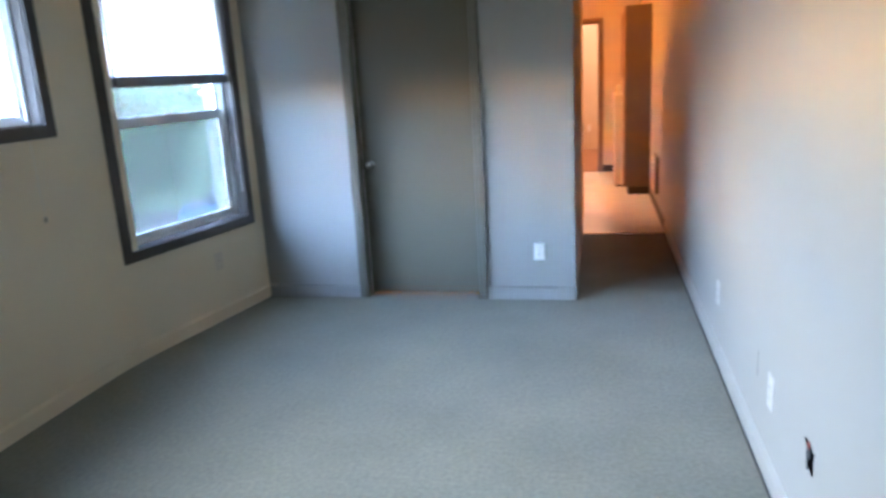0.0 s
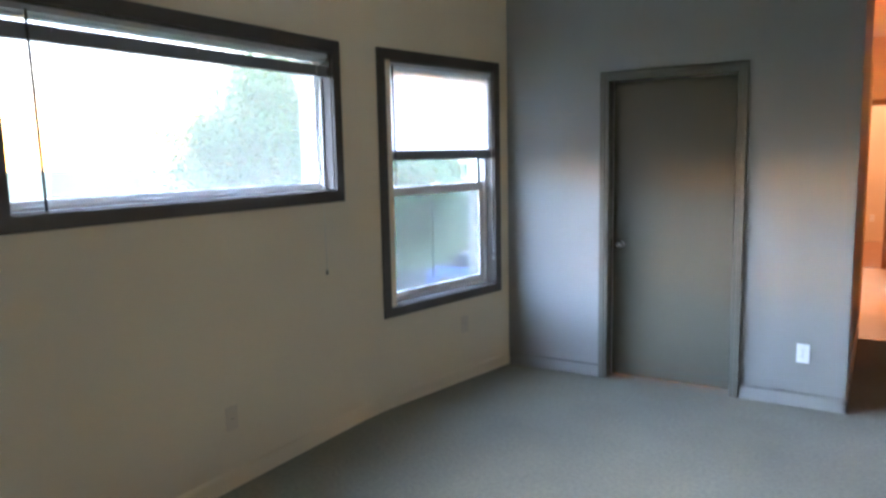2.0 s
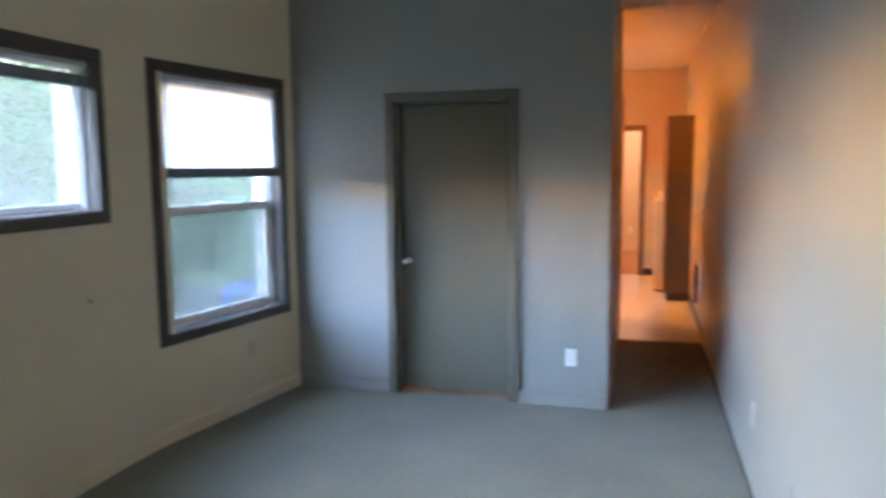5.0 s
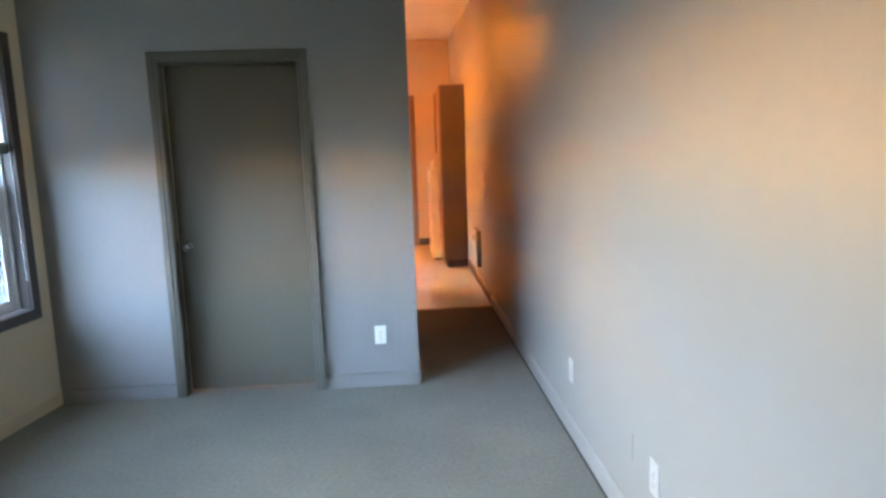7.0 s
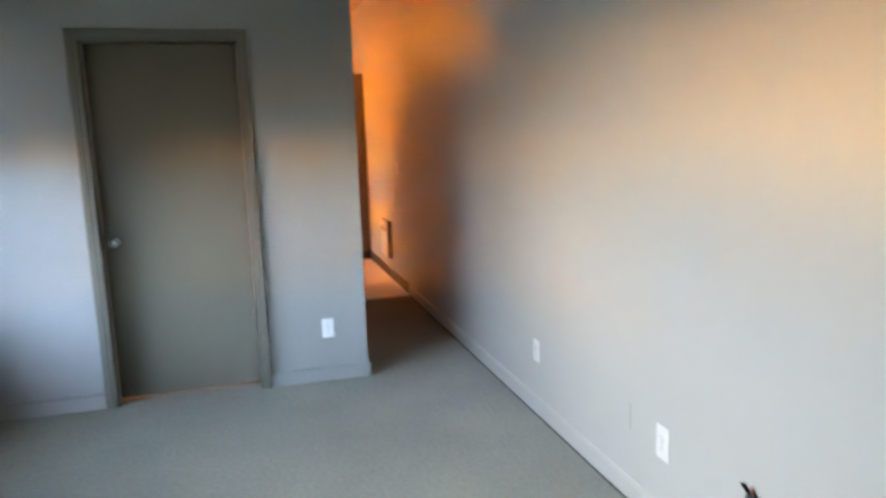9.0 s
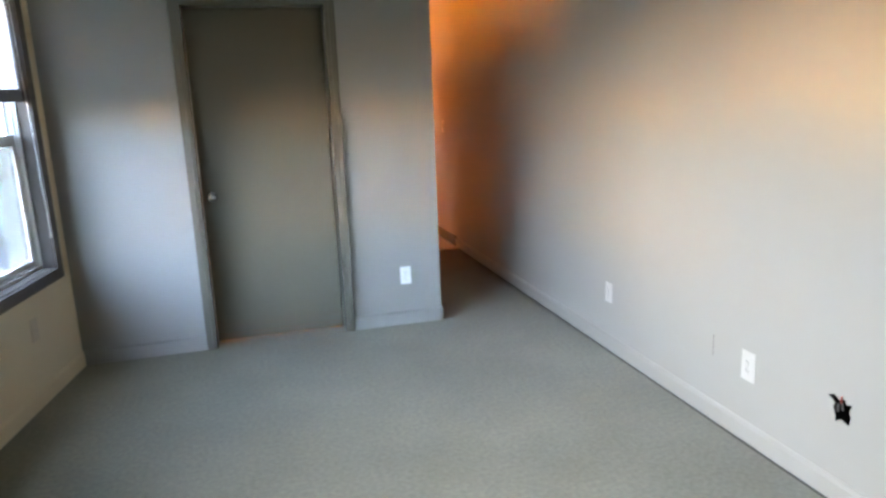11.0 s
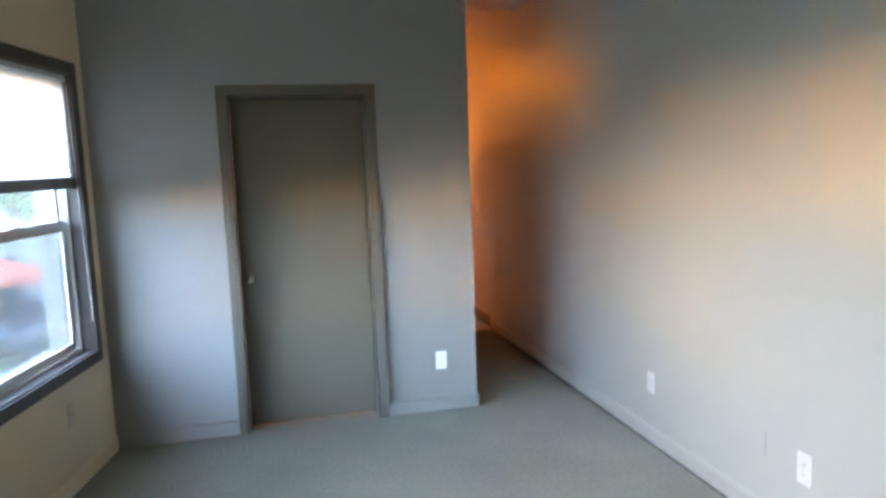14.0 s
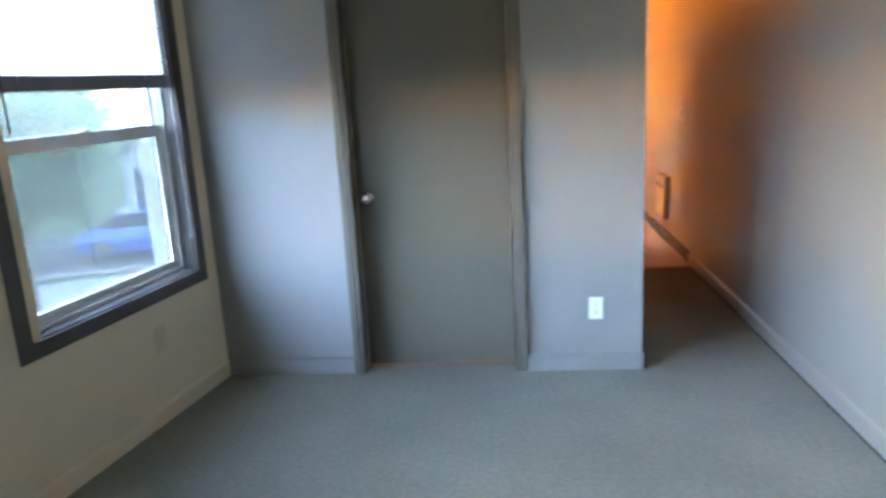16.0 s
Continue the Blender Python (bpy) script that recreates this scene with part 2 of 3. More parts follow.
def wall(name, mat, m, length, height, thick, holes, label):
    """A wall along local x, its room face at y = 0 and its outer face at y = thick; holes are (x0, x1, z0, z1)."""
    xs = sorted({0, length, *(v for h in holes for v in h[:2])})
    zs = sorted({0, height, *(v for h in holes for v in h[2:])})
    solid = {(i, k): not any(h[0] < (xs[i] + xs[i + 1]) / 2 < h[1] and h[2] < (zs[k] + zs[k + 1]) / 2 < h[3] for h in holes) for i in range(len(xs) - 1) for k in range(len(zs) - 1)}
    bm = bmesh.new()
    for (i, k), full in solid.items():
        if not full:
            continue
        x0, x1, z0, z1 = xs[i], xs[i + 1], zs[k], zs[k + 1]
        quads = [((x0, 0, z0), (x1, 0, z0), (x1, 0, z1), (x0, 0, z1)), ((x0, thick, z0), (x0, thick, z1), (x1, thick, z1), (x1, thick, z0))]
        for di, dk, q in ((-1, 0, ((x0, 0, z0), (x0, 0, z1), (x0, thick, z1), (x0, thick, z0))), (1, 0, ((x1, 0, z0), (x1, thick, z0), (x1, thick, z1), (x1, 0, z1))),
                          (0, -1, ((x0, 0, z0), (x0, thick, z0), (x1, thick, z0), (x1, 0, z0))), (0, 1, ((x0, 0, z1), (x1, 0, z1), (x1, thick, z1), (x0, thick, z1)))):
            if not solid.get((i + di, k + dk), False):
                quads.append(q)
        for q in quads:
            bm.faces.new([bm.verts.new(p) for p in q])
    bmesh.ops.remove_doubles(bm, verts=bm.verts, dist=1e-5)
    bmesh.ops.transform(bm, matrix=m, verts=bm.verts)
    return tagged(part(name, bm, mat), label, "wall", kind="structure")


def board(name, mat, m, length, height=0.09, thick=0.014, label="", category="baseboard"):
    """A baseboard along local x, standing proud of the wall into the room (towards -y), its top edge eased."""
    bm = bmesh.new()
    prof = [(0, 0), (-thick, 0), (-thick, height - 0.014), (-thick * 0.55, height - 0.004), (-thick * 0.3, height), (0, height)]
    ends = [[bm.verts.new((x, y, z)) for y, z in prof] for x in (0, length)]
    for j in range(len(prof)):
        k = (j + 1) % len(prof)
        bm.faces.new((ends[0][j], ends[0][k], ends[1][k], ends[1][j]))
    bm.faces.new(ends[0])
    bm.faces.new(list(reversed(ends[1])))
    bmesh.ops.transform(bm, matrix=m, verts=bm.verts)
    return tagged(part(name, bm, mat), label, category, kind="structure")


# ---- the plan ----
H, HK = 2.805, 2.95                                # living room and kitchen ceilings
KINK, CORNER = Vector((-2.468, 3.66)), Vector((-2.222, 5.0))
EX, NY = 0.76, 5.0                                 # east wall, grey north wall
BACK = -1.9
TW = 0.22                                          # outer wall
D2 = (CORNER - KINK).normalized()
SEG_1 = pose(-2.468, BACK, 0, 0, 0, 90)
SEG_2 = pose(KINK.x, KINK.y, 0, 0, 0, math.degrees(math.atan2(D2.y, D2.x)))
L1, L2 = KINK.y - BACK, (CORNER - KINK).length


def along_2(y):
    return (y - KINK.y) / D2.y


# openings: the casing's outer edge, less its width
W = 0.064
W1 = (1.548 - BACK, 3.418 - BACK, 1.327, 2.203)
W2 = (along_2(3.741), along_2(4.896), 0.578, 2.212)


def inner(w, by=W):
    return (w[0] + by, w[1] - by, w[2] + by, w[3] - by)


wall("wall_west", CREAM, SEG_1, L1, H + 0.2, TW, [inner(W1)], "cream painted wall with the wide window")
wall("wall_west_angled", CREAM, SEG_2, L2 + 0.05, H + 0.2, TW, [inner(W2)], "cream painted wall turned slightly inward, with the tall window")
DOOR = (-1.455, -0.655, 0.0, 2.036)
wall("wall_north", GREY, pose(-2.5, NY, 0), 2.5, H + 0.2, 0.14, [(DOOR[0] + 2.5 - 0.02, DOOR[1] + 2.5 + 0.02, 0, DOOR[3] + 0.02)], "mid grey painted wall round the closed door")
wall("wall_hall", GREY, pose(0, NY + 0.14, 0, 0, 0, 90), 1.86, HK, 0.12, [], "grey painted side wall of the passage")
# unseen low wall added to cut off the kitchen bulb's light
wall("wall_shadow_partition", CREAM, pose(0, 7.0, 0, 0, 0, 90), 1.07, 2.28, 0.12, [], "unseen low partition added to shade the passage wall from the bulb")
wall("wall_east", EAST, pose(EX, 14.2, 0, 0, 0, -90), 14.2 - BACK, HK, 0.12, [], "long pale grey painted wall lit from the windows")
wall("wall_south", CREAM, pose(EX + 0.1, BACK, 0, 0, 0, 180), 3.5, H + 0.2, 0.12, [], "plain cream wall behind")
wall("wall_closet_back", CREAM, pose(0, 7.0, 0, 0, 0, 180), 2.5, HK, 0.12, [], "plain wall between closet and kitchen")
# small opening here is added to let daylight into the kitchen
wall("wall_kitchen_west", CREAM, pose(-2.4, 5.1, 0, 0, 0, 90), 9.1, HK, 0.12, [(4.95, 5.2, 1.35, 1.65)], "unseen outer wall with a small opening added for daylight")
FAR = (-0.68, 0.165, 0.0, 2.12)
wall("wall_far", CREAM, pose(-2.5, 11.05, 0), 3.26, HK, 0.12, [(FAR[0] + 2.5, FAR[1] + 2.5, 0, FAR[3])], "cream end wall with a doorway")
wall("wall_far_room", CREAM, pose(-2.5, 14.1, 0), 3.4, HK, 0.12, [], "cream wall of the room beyond")

bm = bmesh.new()
box(bm, (-2.75, BACK - 0.1, -0.2), (0.9, 6.98, 0.0))
tagged(part("floor", bm, CARPET), "low-pile grey-green carpet, slightly mottled", "floor", kind="structure")
bm = bmesh.new()
box(bm, (-2.75, 6.98, -0.2), (0.9, 11.1, -0.004))
tagged(part("floor_kitchen", bm, LINO), "pale sheet vinyl floor", "floor", kind="structure")
bm = bmesh.new()
box(bm, (-2.75, 11.1, -0.2), (0.9, 14.2, 0.0))
tagged(part("floor_far_room", bm, surface("orange_brown_carpet", (0.42, 0.24, 0.13), 0.95, 0.06, 3.0, 0.002, 150)), "warm brown floor of the far room", "floor", kind="structure")
bm = bmesh.new()
box(bm, (0.0, 6.955, 0.0), (EX, 6.995, 0.007), 0.003)
tagged(part("threshold", bm, STRIP), "thin metal strip between carpet and vinyl", "threshold", kind="structure")
bm = bmesh.new()
box(bm, (-2.8, BACK - 0.1, H), (0.9, 6.2, H + 0.3))
tagged(part("ceiling", bm, CEIL), "plain off-white painted ceiling", "ceiling", kind="structure")
bm = bmesh.new()
box(bm, (-2.8, 6.2, HK), (0.9, 14.3, HK + 0.15))
tagged(part("ceiling_kitchen", bm, CEIL), "plain off-white ceiling, a step higher", "ceiling", kind="structure")

# the wall bends in a shallow curve between the two windows


def curved(name, mat, profile, label, category):
    """Sweeps a closed (out, z) profile round the bend; out is metres into the room."""
    a, c, e = Vector((KINK.x, KINK.y - 0.2)), KINK, KINK + D2 * 0.2
    bm = bmesh.new()
    rings = []
    for k in range(13):
        f = k / 12
        p = a * (1 - f) ** 2 + c * 2 * f * (1 - f) + e * f * f
        t = ((c - a) * (1 - f) + (e - c) * f).normalized()
        rings.append([bm.verts.new((p.x + t.y * o, p.y - t.x * o, z)) for o, z in profile])
    n = len(profile)
    for r, q in zip(rings, rings[1:]):
        for k in range(n):
            bm.faces.new((r[k], r[(k + 1) % n], q[(k + 1) % n], q[k]))
    bm.faces.new(rings[0])
    bm.faces.new(list(reversed(rings[-1])))
    tagged(part(name, bm, mat), label, category, kind="structure")


curved("wall_west_bend", CREAM, [(0.0006, 0), (0.0006, H), (-0.004, H), (-0.004, 0)], "cream wall curving gently between the windows", "wall")
curved("baseboard_west_bend", CREAM, [(0.0, 0), (0.0148, 0), (0.0148, 0.076), (0.0085, 0.0866), (0.005, 0.0906), (0.0, 0.0906)], "cream baseboard round the gentle bend", "baseboard")

# baseboards
board("baseboard_west", CREAM, SEG_1, L1 - 0.002, label="cream painted baseboard")
board("baseboard_west_angled", CREAM, SEG_2, L2, label="cream painted baseboard under the tall window")
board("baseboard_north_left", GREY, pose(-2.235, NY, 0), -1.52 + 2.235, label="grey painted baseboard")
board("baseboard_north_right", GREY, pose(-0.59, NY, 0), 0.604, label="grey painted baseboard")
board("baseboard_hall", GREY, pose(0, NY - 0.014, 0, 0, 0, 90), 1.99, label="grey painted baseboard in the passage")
board("baseboard_east", EAST, pose(EX, 7.06, 0, 0, 0, -90), 7.06 - BACK, label="pale grey painted baseboard")
board("baseboard_kitchen", COVE, pose(EX, 9.07, 0, 0, 0, -90), 9.07 - 7.06, 0.10, 0.009, "dark brown vinyl cove base")
board("baseboard_far", COVE, pose(0.235, 11.05, 0), 0.5, 0.10, 0.009, "dark brown vinyl cove base by the doorway")

# dark strip paints in the shade of the gap beside the baseboard
bm = bmesh.new()
box(bm, (EX - 0.024, BACK, 0.0), (EX - 0.0145, 6.95, 0.004))
tagged(part("carpet_gap_strip", bm, GAP_SHADE), "dark strip painting the shadow gap between carpet and baseboard", "trim", kind="structure")

# ---- door ----


def casing_boards(parent, x0, x1, z0, z1, w, mat, depth=0.017, bottom=False, label="", flat=False):
    """Casing round an opening in the local xz plane, proud towards -y: boards with mitred ends and a stepped face."""
    steps = [(0.0, 0.004), (0.006, depth * 0.72), (w * 0.42, depth * 0.72), (w * 0.46, depth), (w * 0.9, depth), (w, depth * 0.7), (w, 0.0)]
    if flat:
        steps = [(0.0, depth - 0.002), (0.002, depth), (w - 0.002, depth), (w, depth - 0.002), (w, 0.0)]
    corners = [(x0, z0, -1, -1 if bottom else 0), (x0, z1, -1, 1), (x1, z1, 1, 1), (x1, z0, 1, -1 if bottom else 0)]
    names = ["casing_side", "casing_head", "casing_side"] + (["casing_bottom"] if bottom else [])
    for j, name in enumerate(names):
        a, b = corners[j], corners[(j + 1) % 4]
        bm = bmesh.new()
        rows = [[bm.verts.new((c[0] + c[2] * o, -d, c[1] + c[3] * o)) for o, d in steps + [(0.0, 0.0)]] for c in (a, b)]
        n = len(rows[0])
        for k in range(n):
            bm.faces.new((rows[0][k], rows[0][(k + 1) % n], rows[1][(k + 1) % n], rows[1][k]))
        bm.faces.new(rows[0])
        bm.faces.new(list(reversed(rows[1])))
        part(name, bm, mat, parent, label)


door = thing("door_1", pose(0, NY, 0), "closed flat olive-grey door in a taupe stepped casing", "door", kind="structure")
casing_boards(door, DOOR[0], DOOR[1], 0.0, DOOR[3], W, CASEPAINT, 0.02)
bm = bmesh.new()
for lo, hi in (((DOOR[0] - 0.018, 0.001, 0), (DOOR[0], 0.139, DOOR[3] + 0.018)), ((DOOR[1], 0.001, 0), (DOOR[1] + 0.018, 0.139, DOOR[3] + 0.018)), ((DOOR[0], 0.001, DOOR[3]), (DOOR[1], 0.139, DOOR[3] + 0.018))):
    box(bm, lo, hi)
part("jamb", bm, CASEPAINT, door)
bm = bmesh.new()
box(bm, (DOOR[1] - 0.014, 0.1245, 0), (DOOR[1] - 0.0005, 0.138, DOOR[3] - 0.001))
box(bm, (DOOR[0] + 0.0005, 0.1245, DOOR[3] - 0.014), (DOOR[1] - 0.014, 0.138, DOOR[3] - 0.001))
part("door_stop", bm, CASEPAINT, door)
bm = bmesh.new()
box(bm, (DOOR[0] + 0.003, 0.088, 0.012), (DOOR[1] - 0.003, 0.124, DOOR[3] - 0.004), 0.0015)
part("leaf", bm, DOORPAINT, door)
bm = bmesh.new()
turned(bm, [(0.001, 0.0), (0.03, 0.0), (0.031, 0.004), (0.026, 0.009), (0.012, 0.012), (0.011, 0.03), (0.018, 0.036), (0.026, 0.044), (0.028, 0.054), (0.025, 0.064), (0.017, 0.071), (0.003, 0.073)],
       pose(-1.395, 0.088, 0.938, 90), 28)
part("knob", bm, CHROME, door, "round satin nickel knob", True)
# pale strip put in for the slit of light beside the leaf
bm = bmesh.new()
box(bm, (DOOR[0] + 0.0006, 0.078, 0.01), (DOOR[0] + 0.0028, 0.087, DOOR[3] - 0.004), 0.0004)
part("light_slit_strip", bm, CORD, door, "thin pale strip painting the slit of light along the jamb")
bm = bmesh.new()
box(bm, (-1.4548, 0.05, 0.90), (-1.4535, 0.087, 0.98), 0.0005)
part("strike_plate", bm, CHROME, door)

far_door = thing("door_2", pose(0, 11.05, 0), "open doorway with brown stained casing", "doorway", kind="structure")
casing_boards(far_door, FAR[0] + 0.02, FAR[1] - 0.005, 0.0, FAR[3] - 0.02, 0.075, surface("brown_stained_trim", (0.24, 0.15, 0.09), 0.45, 0.08, 4.0), 0.02)
bm = bmesh.new()
box(bm, (FAR[1] - 0.005, 0.001, 0), (FAR[1] - 0.0005, 0.125, FAR[3] - 0.001))
box(bm, (FAR[0] + 0.0005, 0.001, 0), (FAR[0] + 0.02, 0.125, FAR[3] - 0.001))
box(bm, (FAR[0] + 0.02, 0.001, FAR[3] - 0.02), (FAR[1] - 0.005, 0.125, FAR[3] - 0.001))
part("jamb", bm, CASEPAINT, far_door)

# ---- windows ----


def frame_ring(bm, x0, x1, z0, z1, w, y0, y1, bevel=0.002):
    for lo, hi in (((x0, y0, z0), (x0 + w, y1, z1)), ((x1 - w, y0, z0), (x1, y1, z1)), ((x0 + w, y0, z0), (x1 - w, y1, z0 + w)), ((x0 + w, y0, z1 - w), (x1 - w, y1, z1))):
        box(bm, lo, hi, bevel)


def window(name, m, w, label, hung, glass):
    x0, x1, z0, z1 = inner(w)
    top = thing(name, m, label, "window", kind="structure")
    casing_boards(top, x0, x1, z0, z1, W, WINTRIM, 0.016, True, flat=True)
    bm = bmesh.new()
    for lo, hi in (((x0, 0.0, z0), (x0 + 0.006, 0.06, z1)), ((x1 - 0.006, 0.0, z0), (x1, 0.06, z1)), ((x0 + 0.006, 0.0, z0), (x1 - 0.006, 0.06, z0 + 0.006)), ((x0 + 0.006, 0.0, z1 - 0.006), (x1 - 0.006, 0.06, z1))):
        box(bm, lo, hi)
    part("lining", bm, WINTRIM, top)
    bm = bmesh.new()
    frame_ring(bm, x0, x1, z0, z1, 0.022, 0.06, 0.13)
    frame_ring(bm, x0 + 0.022, x1 - 0.022, z0 + 0.022, z1 - 0.022, 0.010, 0.075, 0.13)
    part("window_frame", bm, VINYL, top)
    bm = bmesh.new()
    for lo, hi in (((x0, 0.13, z0), (x0 + 0.004, TW + 0.02, z1)), ((x1 - 0.004, 0.13, z0), (x1, TW + 0.02, z1)), ((x0 + 0.004, 0.13, z0), (x1 - 0.004, TW + 0.05, z0 + 0.012)), ((x0 + 0.004, 0.13, z1 - 0.004), (x1 - 0.004, TW + 0.02, z1))):
        box(bm, lo, hi)
    part("outer_reveal", bm, STUCCO, top)
    gx0, gx1, gz0, gz1 = x0 + 0.034, x1 - 0.034, z0 + 0.034, z1 - 0.034
    if hung:
        mid = 1.355
        bm = bmesh.new()
        frame_ring(bm, gx0 - 0.002, gx1 + 0.002, gz0 - 0.002, mid + 0.022, 0.032, 0.082, 0.104)
        box(bm, (gx0 + 0.03, 0.080, mid - 0.034), (gx1 - 0.03, 0.1045, mid + 0.024), 0.003)
        part("lower_sash", bm, VINYL, top)
        bm = bmesh.new()
        frame_ring(bm, gx0 - 0.002, gx1 + 0.002, mid - 0.014, gz1 + 0.002, 0.026, 0.106, 0.128)
        part("upper_sash", bm, VINYL, top)
        cx = (gx0 + gx1) / 2
        bm = bmesh.new()
        box(bm, (cx - 0.03, 0.076, mid + 0.022), (cx + 0.03, 0.1, mid + 0.03), 0.002)
        box(bm, (cx - 0.01, 0.064, mid + 0.03), (cx + 0.035, 0.078, mid + 0.038), 0.003)
        part("sash_lock", bm, WHITE, top)
        bm = bmesh.new()
        bm.faces.new([bm.verts.new(p) for p in ((gx0 - 0.012, 0.1315, gz0 - 0.012), (gx1 + 0.008, 0.1315, gz0 - 0.012), (gx1 + 0.008, 0.1315, mid), (gx0 - 0.012, 0.1315, mid))])
        part("insect_screen", bm, SCREEN, top, "fine grey insect screen outside the lower sash")
        panes = [(gz0 + 0.028, mid - 0.03, 0.093), (mid + 0.01, gz1 - 0.02, 0.117)]
        inset = 0.03
    else:
        bm = bmesh.new()
        frame_ring(bm, gx0 - 0.002, gx1 + 0.002, gz0 - 0.002, gz1 + 0.002, 0.012, 0.085, 0.115)
        part("sash", bm, VINYL, top)
        panes, inset = [(gz0 + 0.008, gz1 - 0.008, 0.1)], 0.008
    for k, (a, b, y) in enumerate(panes):
        bm = bmesh.new()
        bm.faces.new([bm.verts.new(p) for p in ((gx0 + inset, y, a), (gx1 - inset, y, a), (gx1 - inset, y, b), (gx0 + inset, y, b))])
        p = part("pane", bm, glass if k == 0 else GLASS_1, top, "pane behind a grey insect screen" if hung and k == 0 else "")
        p.visible_shadow = False
    return top


window("window_1", SEG_1, W1, "wide fixed window with dark brown casing", False, GLASS_1)
window("window_2", SEG_2, W2, "tall single-hung window with dark brown casing", True, GLASS_2)


def rod(bm, a, b, r, steps=8):
    a, b = Vector(a), Vector(b)
    turn = (b - a).to_track_quat("Z", "Y").to_matrix().to_4x4()
    turned(bm, [(r, 0), (r, (b - a).length)], Matrix.Translation(a) @ turn, steps)


def blind(m, w, drop, count, label, wand, cord, tilt=-30, gap=0.07):
    """A mini blind hung inside the opening: slats from the headrail down to the bottom rail at height drop."""
    x0, x1, z0, z1 = inner(w)
    x0, x1, z1 = x0 + 0.01, x1 - 0.01, z1 - 0.008
    top = thing("window_blind", m, label, "blind", "window blinds")
    bm = bmesh.new()
    box(bm, (x0, 0.012, z1 - 0.026), (x1, 0.04, z1), 0.003)
    part("headrail", bm, surface("blind_headrail", (0.55, 0.56, 0.58), 0.4), top)
    bm = bmesh.new()
    box(bm, (x0 + 0.002, 0.014, drop), (x1 - 0.002, 0.038, drop + 0.062), 0.006)
    part("bottom_rail", bm, RAIL, top, "bottom rail with its shade put into a dark grey")
    bm = bmesh.new()
    n = 6
    half = (x1 - x0) / 2 - 0.003
    rows = [[bm.verts.new((x, 0.0125 * (2 * k / n - 1), 0.0022 * (1 - (2 * k / n - 1) ** 2))) for k in range(n + 1)] for x in (-half, half)]
    for k in range(n):
        bm.faces.new((rows[0][k], rows[0][k + 1], rows[1][k + 1], rows[1][k]))
    first = part("slat", bm, SLAT, top, "", True)
    bottom, ceil = drop + gap, z1 - 0.036
    for k in range(count):
        z = bottom + (ceil - bottom) * k / max(1, count - 1)
        mm = pose((x0 + x1) / 2, 0.026, z, tilt + random.uniform(-3, 3), random.uniform(-0.12, 0.12), 0)
        if k == 0:
            first.matrix_basis = mm
        else:
            share(first, "slat", mm)
    for f in (0.12, 0.5, 0.88) if x1 - x0 > 1.3 else (0.16, 0.84):
        x = x0 + (x1 - x0) * f
        for y in (0.0125, 0.0395):
            bm = bmesh.new()
            rod(bm, (x, y, drop + 0.04), (x, y, z1 - 0.02), 0.0009, 5)
            part("ladder_cord", bm, CORD, top)
    if wand:
        bm = bmesh.new()
        rod(bm, (wand[0], 0.006, wand[1]), (wand[0] - 0.012, 0.004, z1 - 0.02), 0.0055, 8)
        part("wand", bm, surface("grey_tilt_wand", (0.05, 0.05, 0.05), 0.9), top, "thin grey tilt wand")
    if cord:
        bm = bmesh.new()
        rod(bm, (cord[0], -0.021, cord[1]), (cord[0] + 0.01, 0.006, z1 - 0.02), 0.0013, 5)
        part("pull_cord", bm, CORD, top, "thin white pull cord")
        bm = bmesh.new()
        turned(bm, [(0.002, 0.028), (0.005, 0.022), (0.0075, 0.006), (0.007, 0.0), (0.002, -0.001)], pose(cord[0], -0.021, cord[1] - 0.02), 12)
        part("tassel", bm, surface("grey_tassel", (0.26, 0.24, 0.21), 0.5), top, "small grey cord tassel", True)
    return top


blind(SEG_1, W1, 2.005, 6, "white mini blind pulled up to the top of the wide window", (1.748 - BACK, 1.355), (3.235 - BACK, 0.955), -8, 0.085)
blind(SEG_2, W2, 1.545, 27, "white mini blind lowered over the upper half of the tall window", (along_2(3.89), 1.40), (along_2(4.80), 0.84), -44)

# added area lamp outside the wide window, standing in for low western sky
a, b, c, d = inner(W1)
lamp("window_sky_fill", "AREA", SEG_1 @ pose((a + b) / 2, 0.32, (c + d) / 2) @ pose(0, 0, 0, -56), 2.1, (1.0, 0.97, 0.88), (b - a) * 0.95, (d - c) * 0.9).data.spread = radians(82)

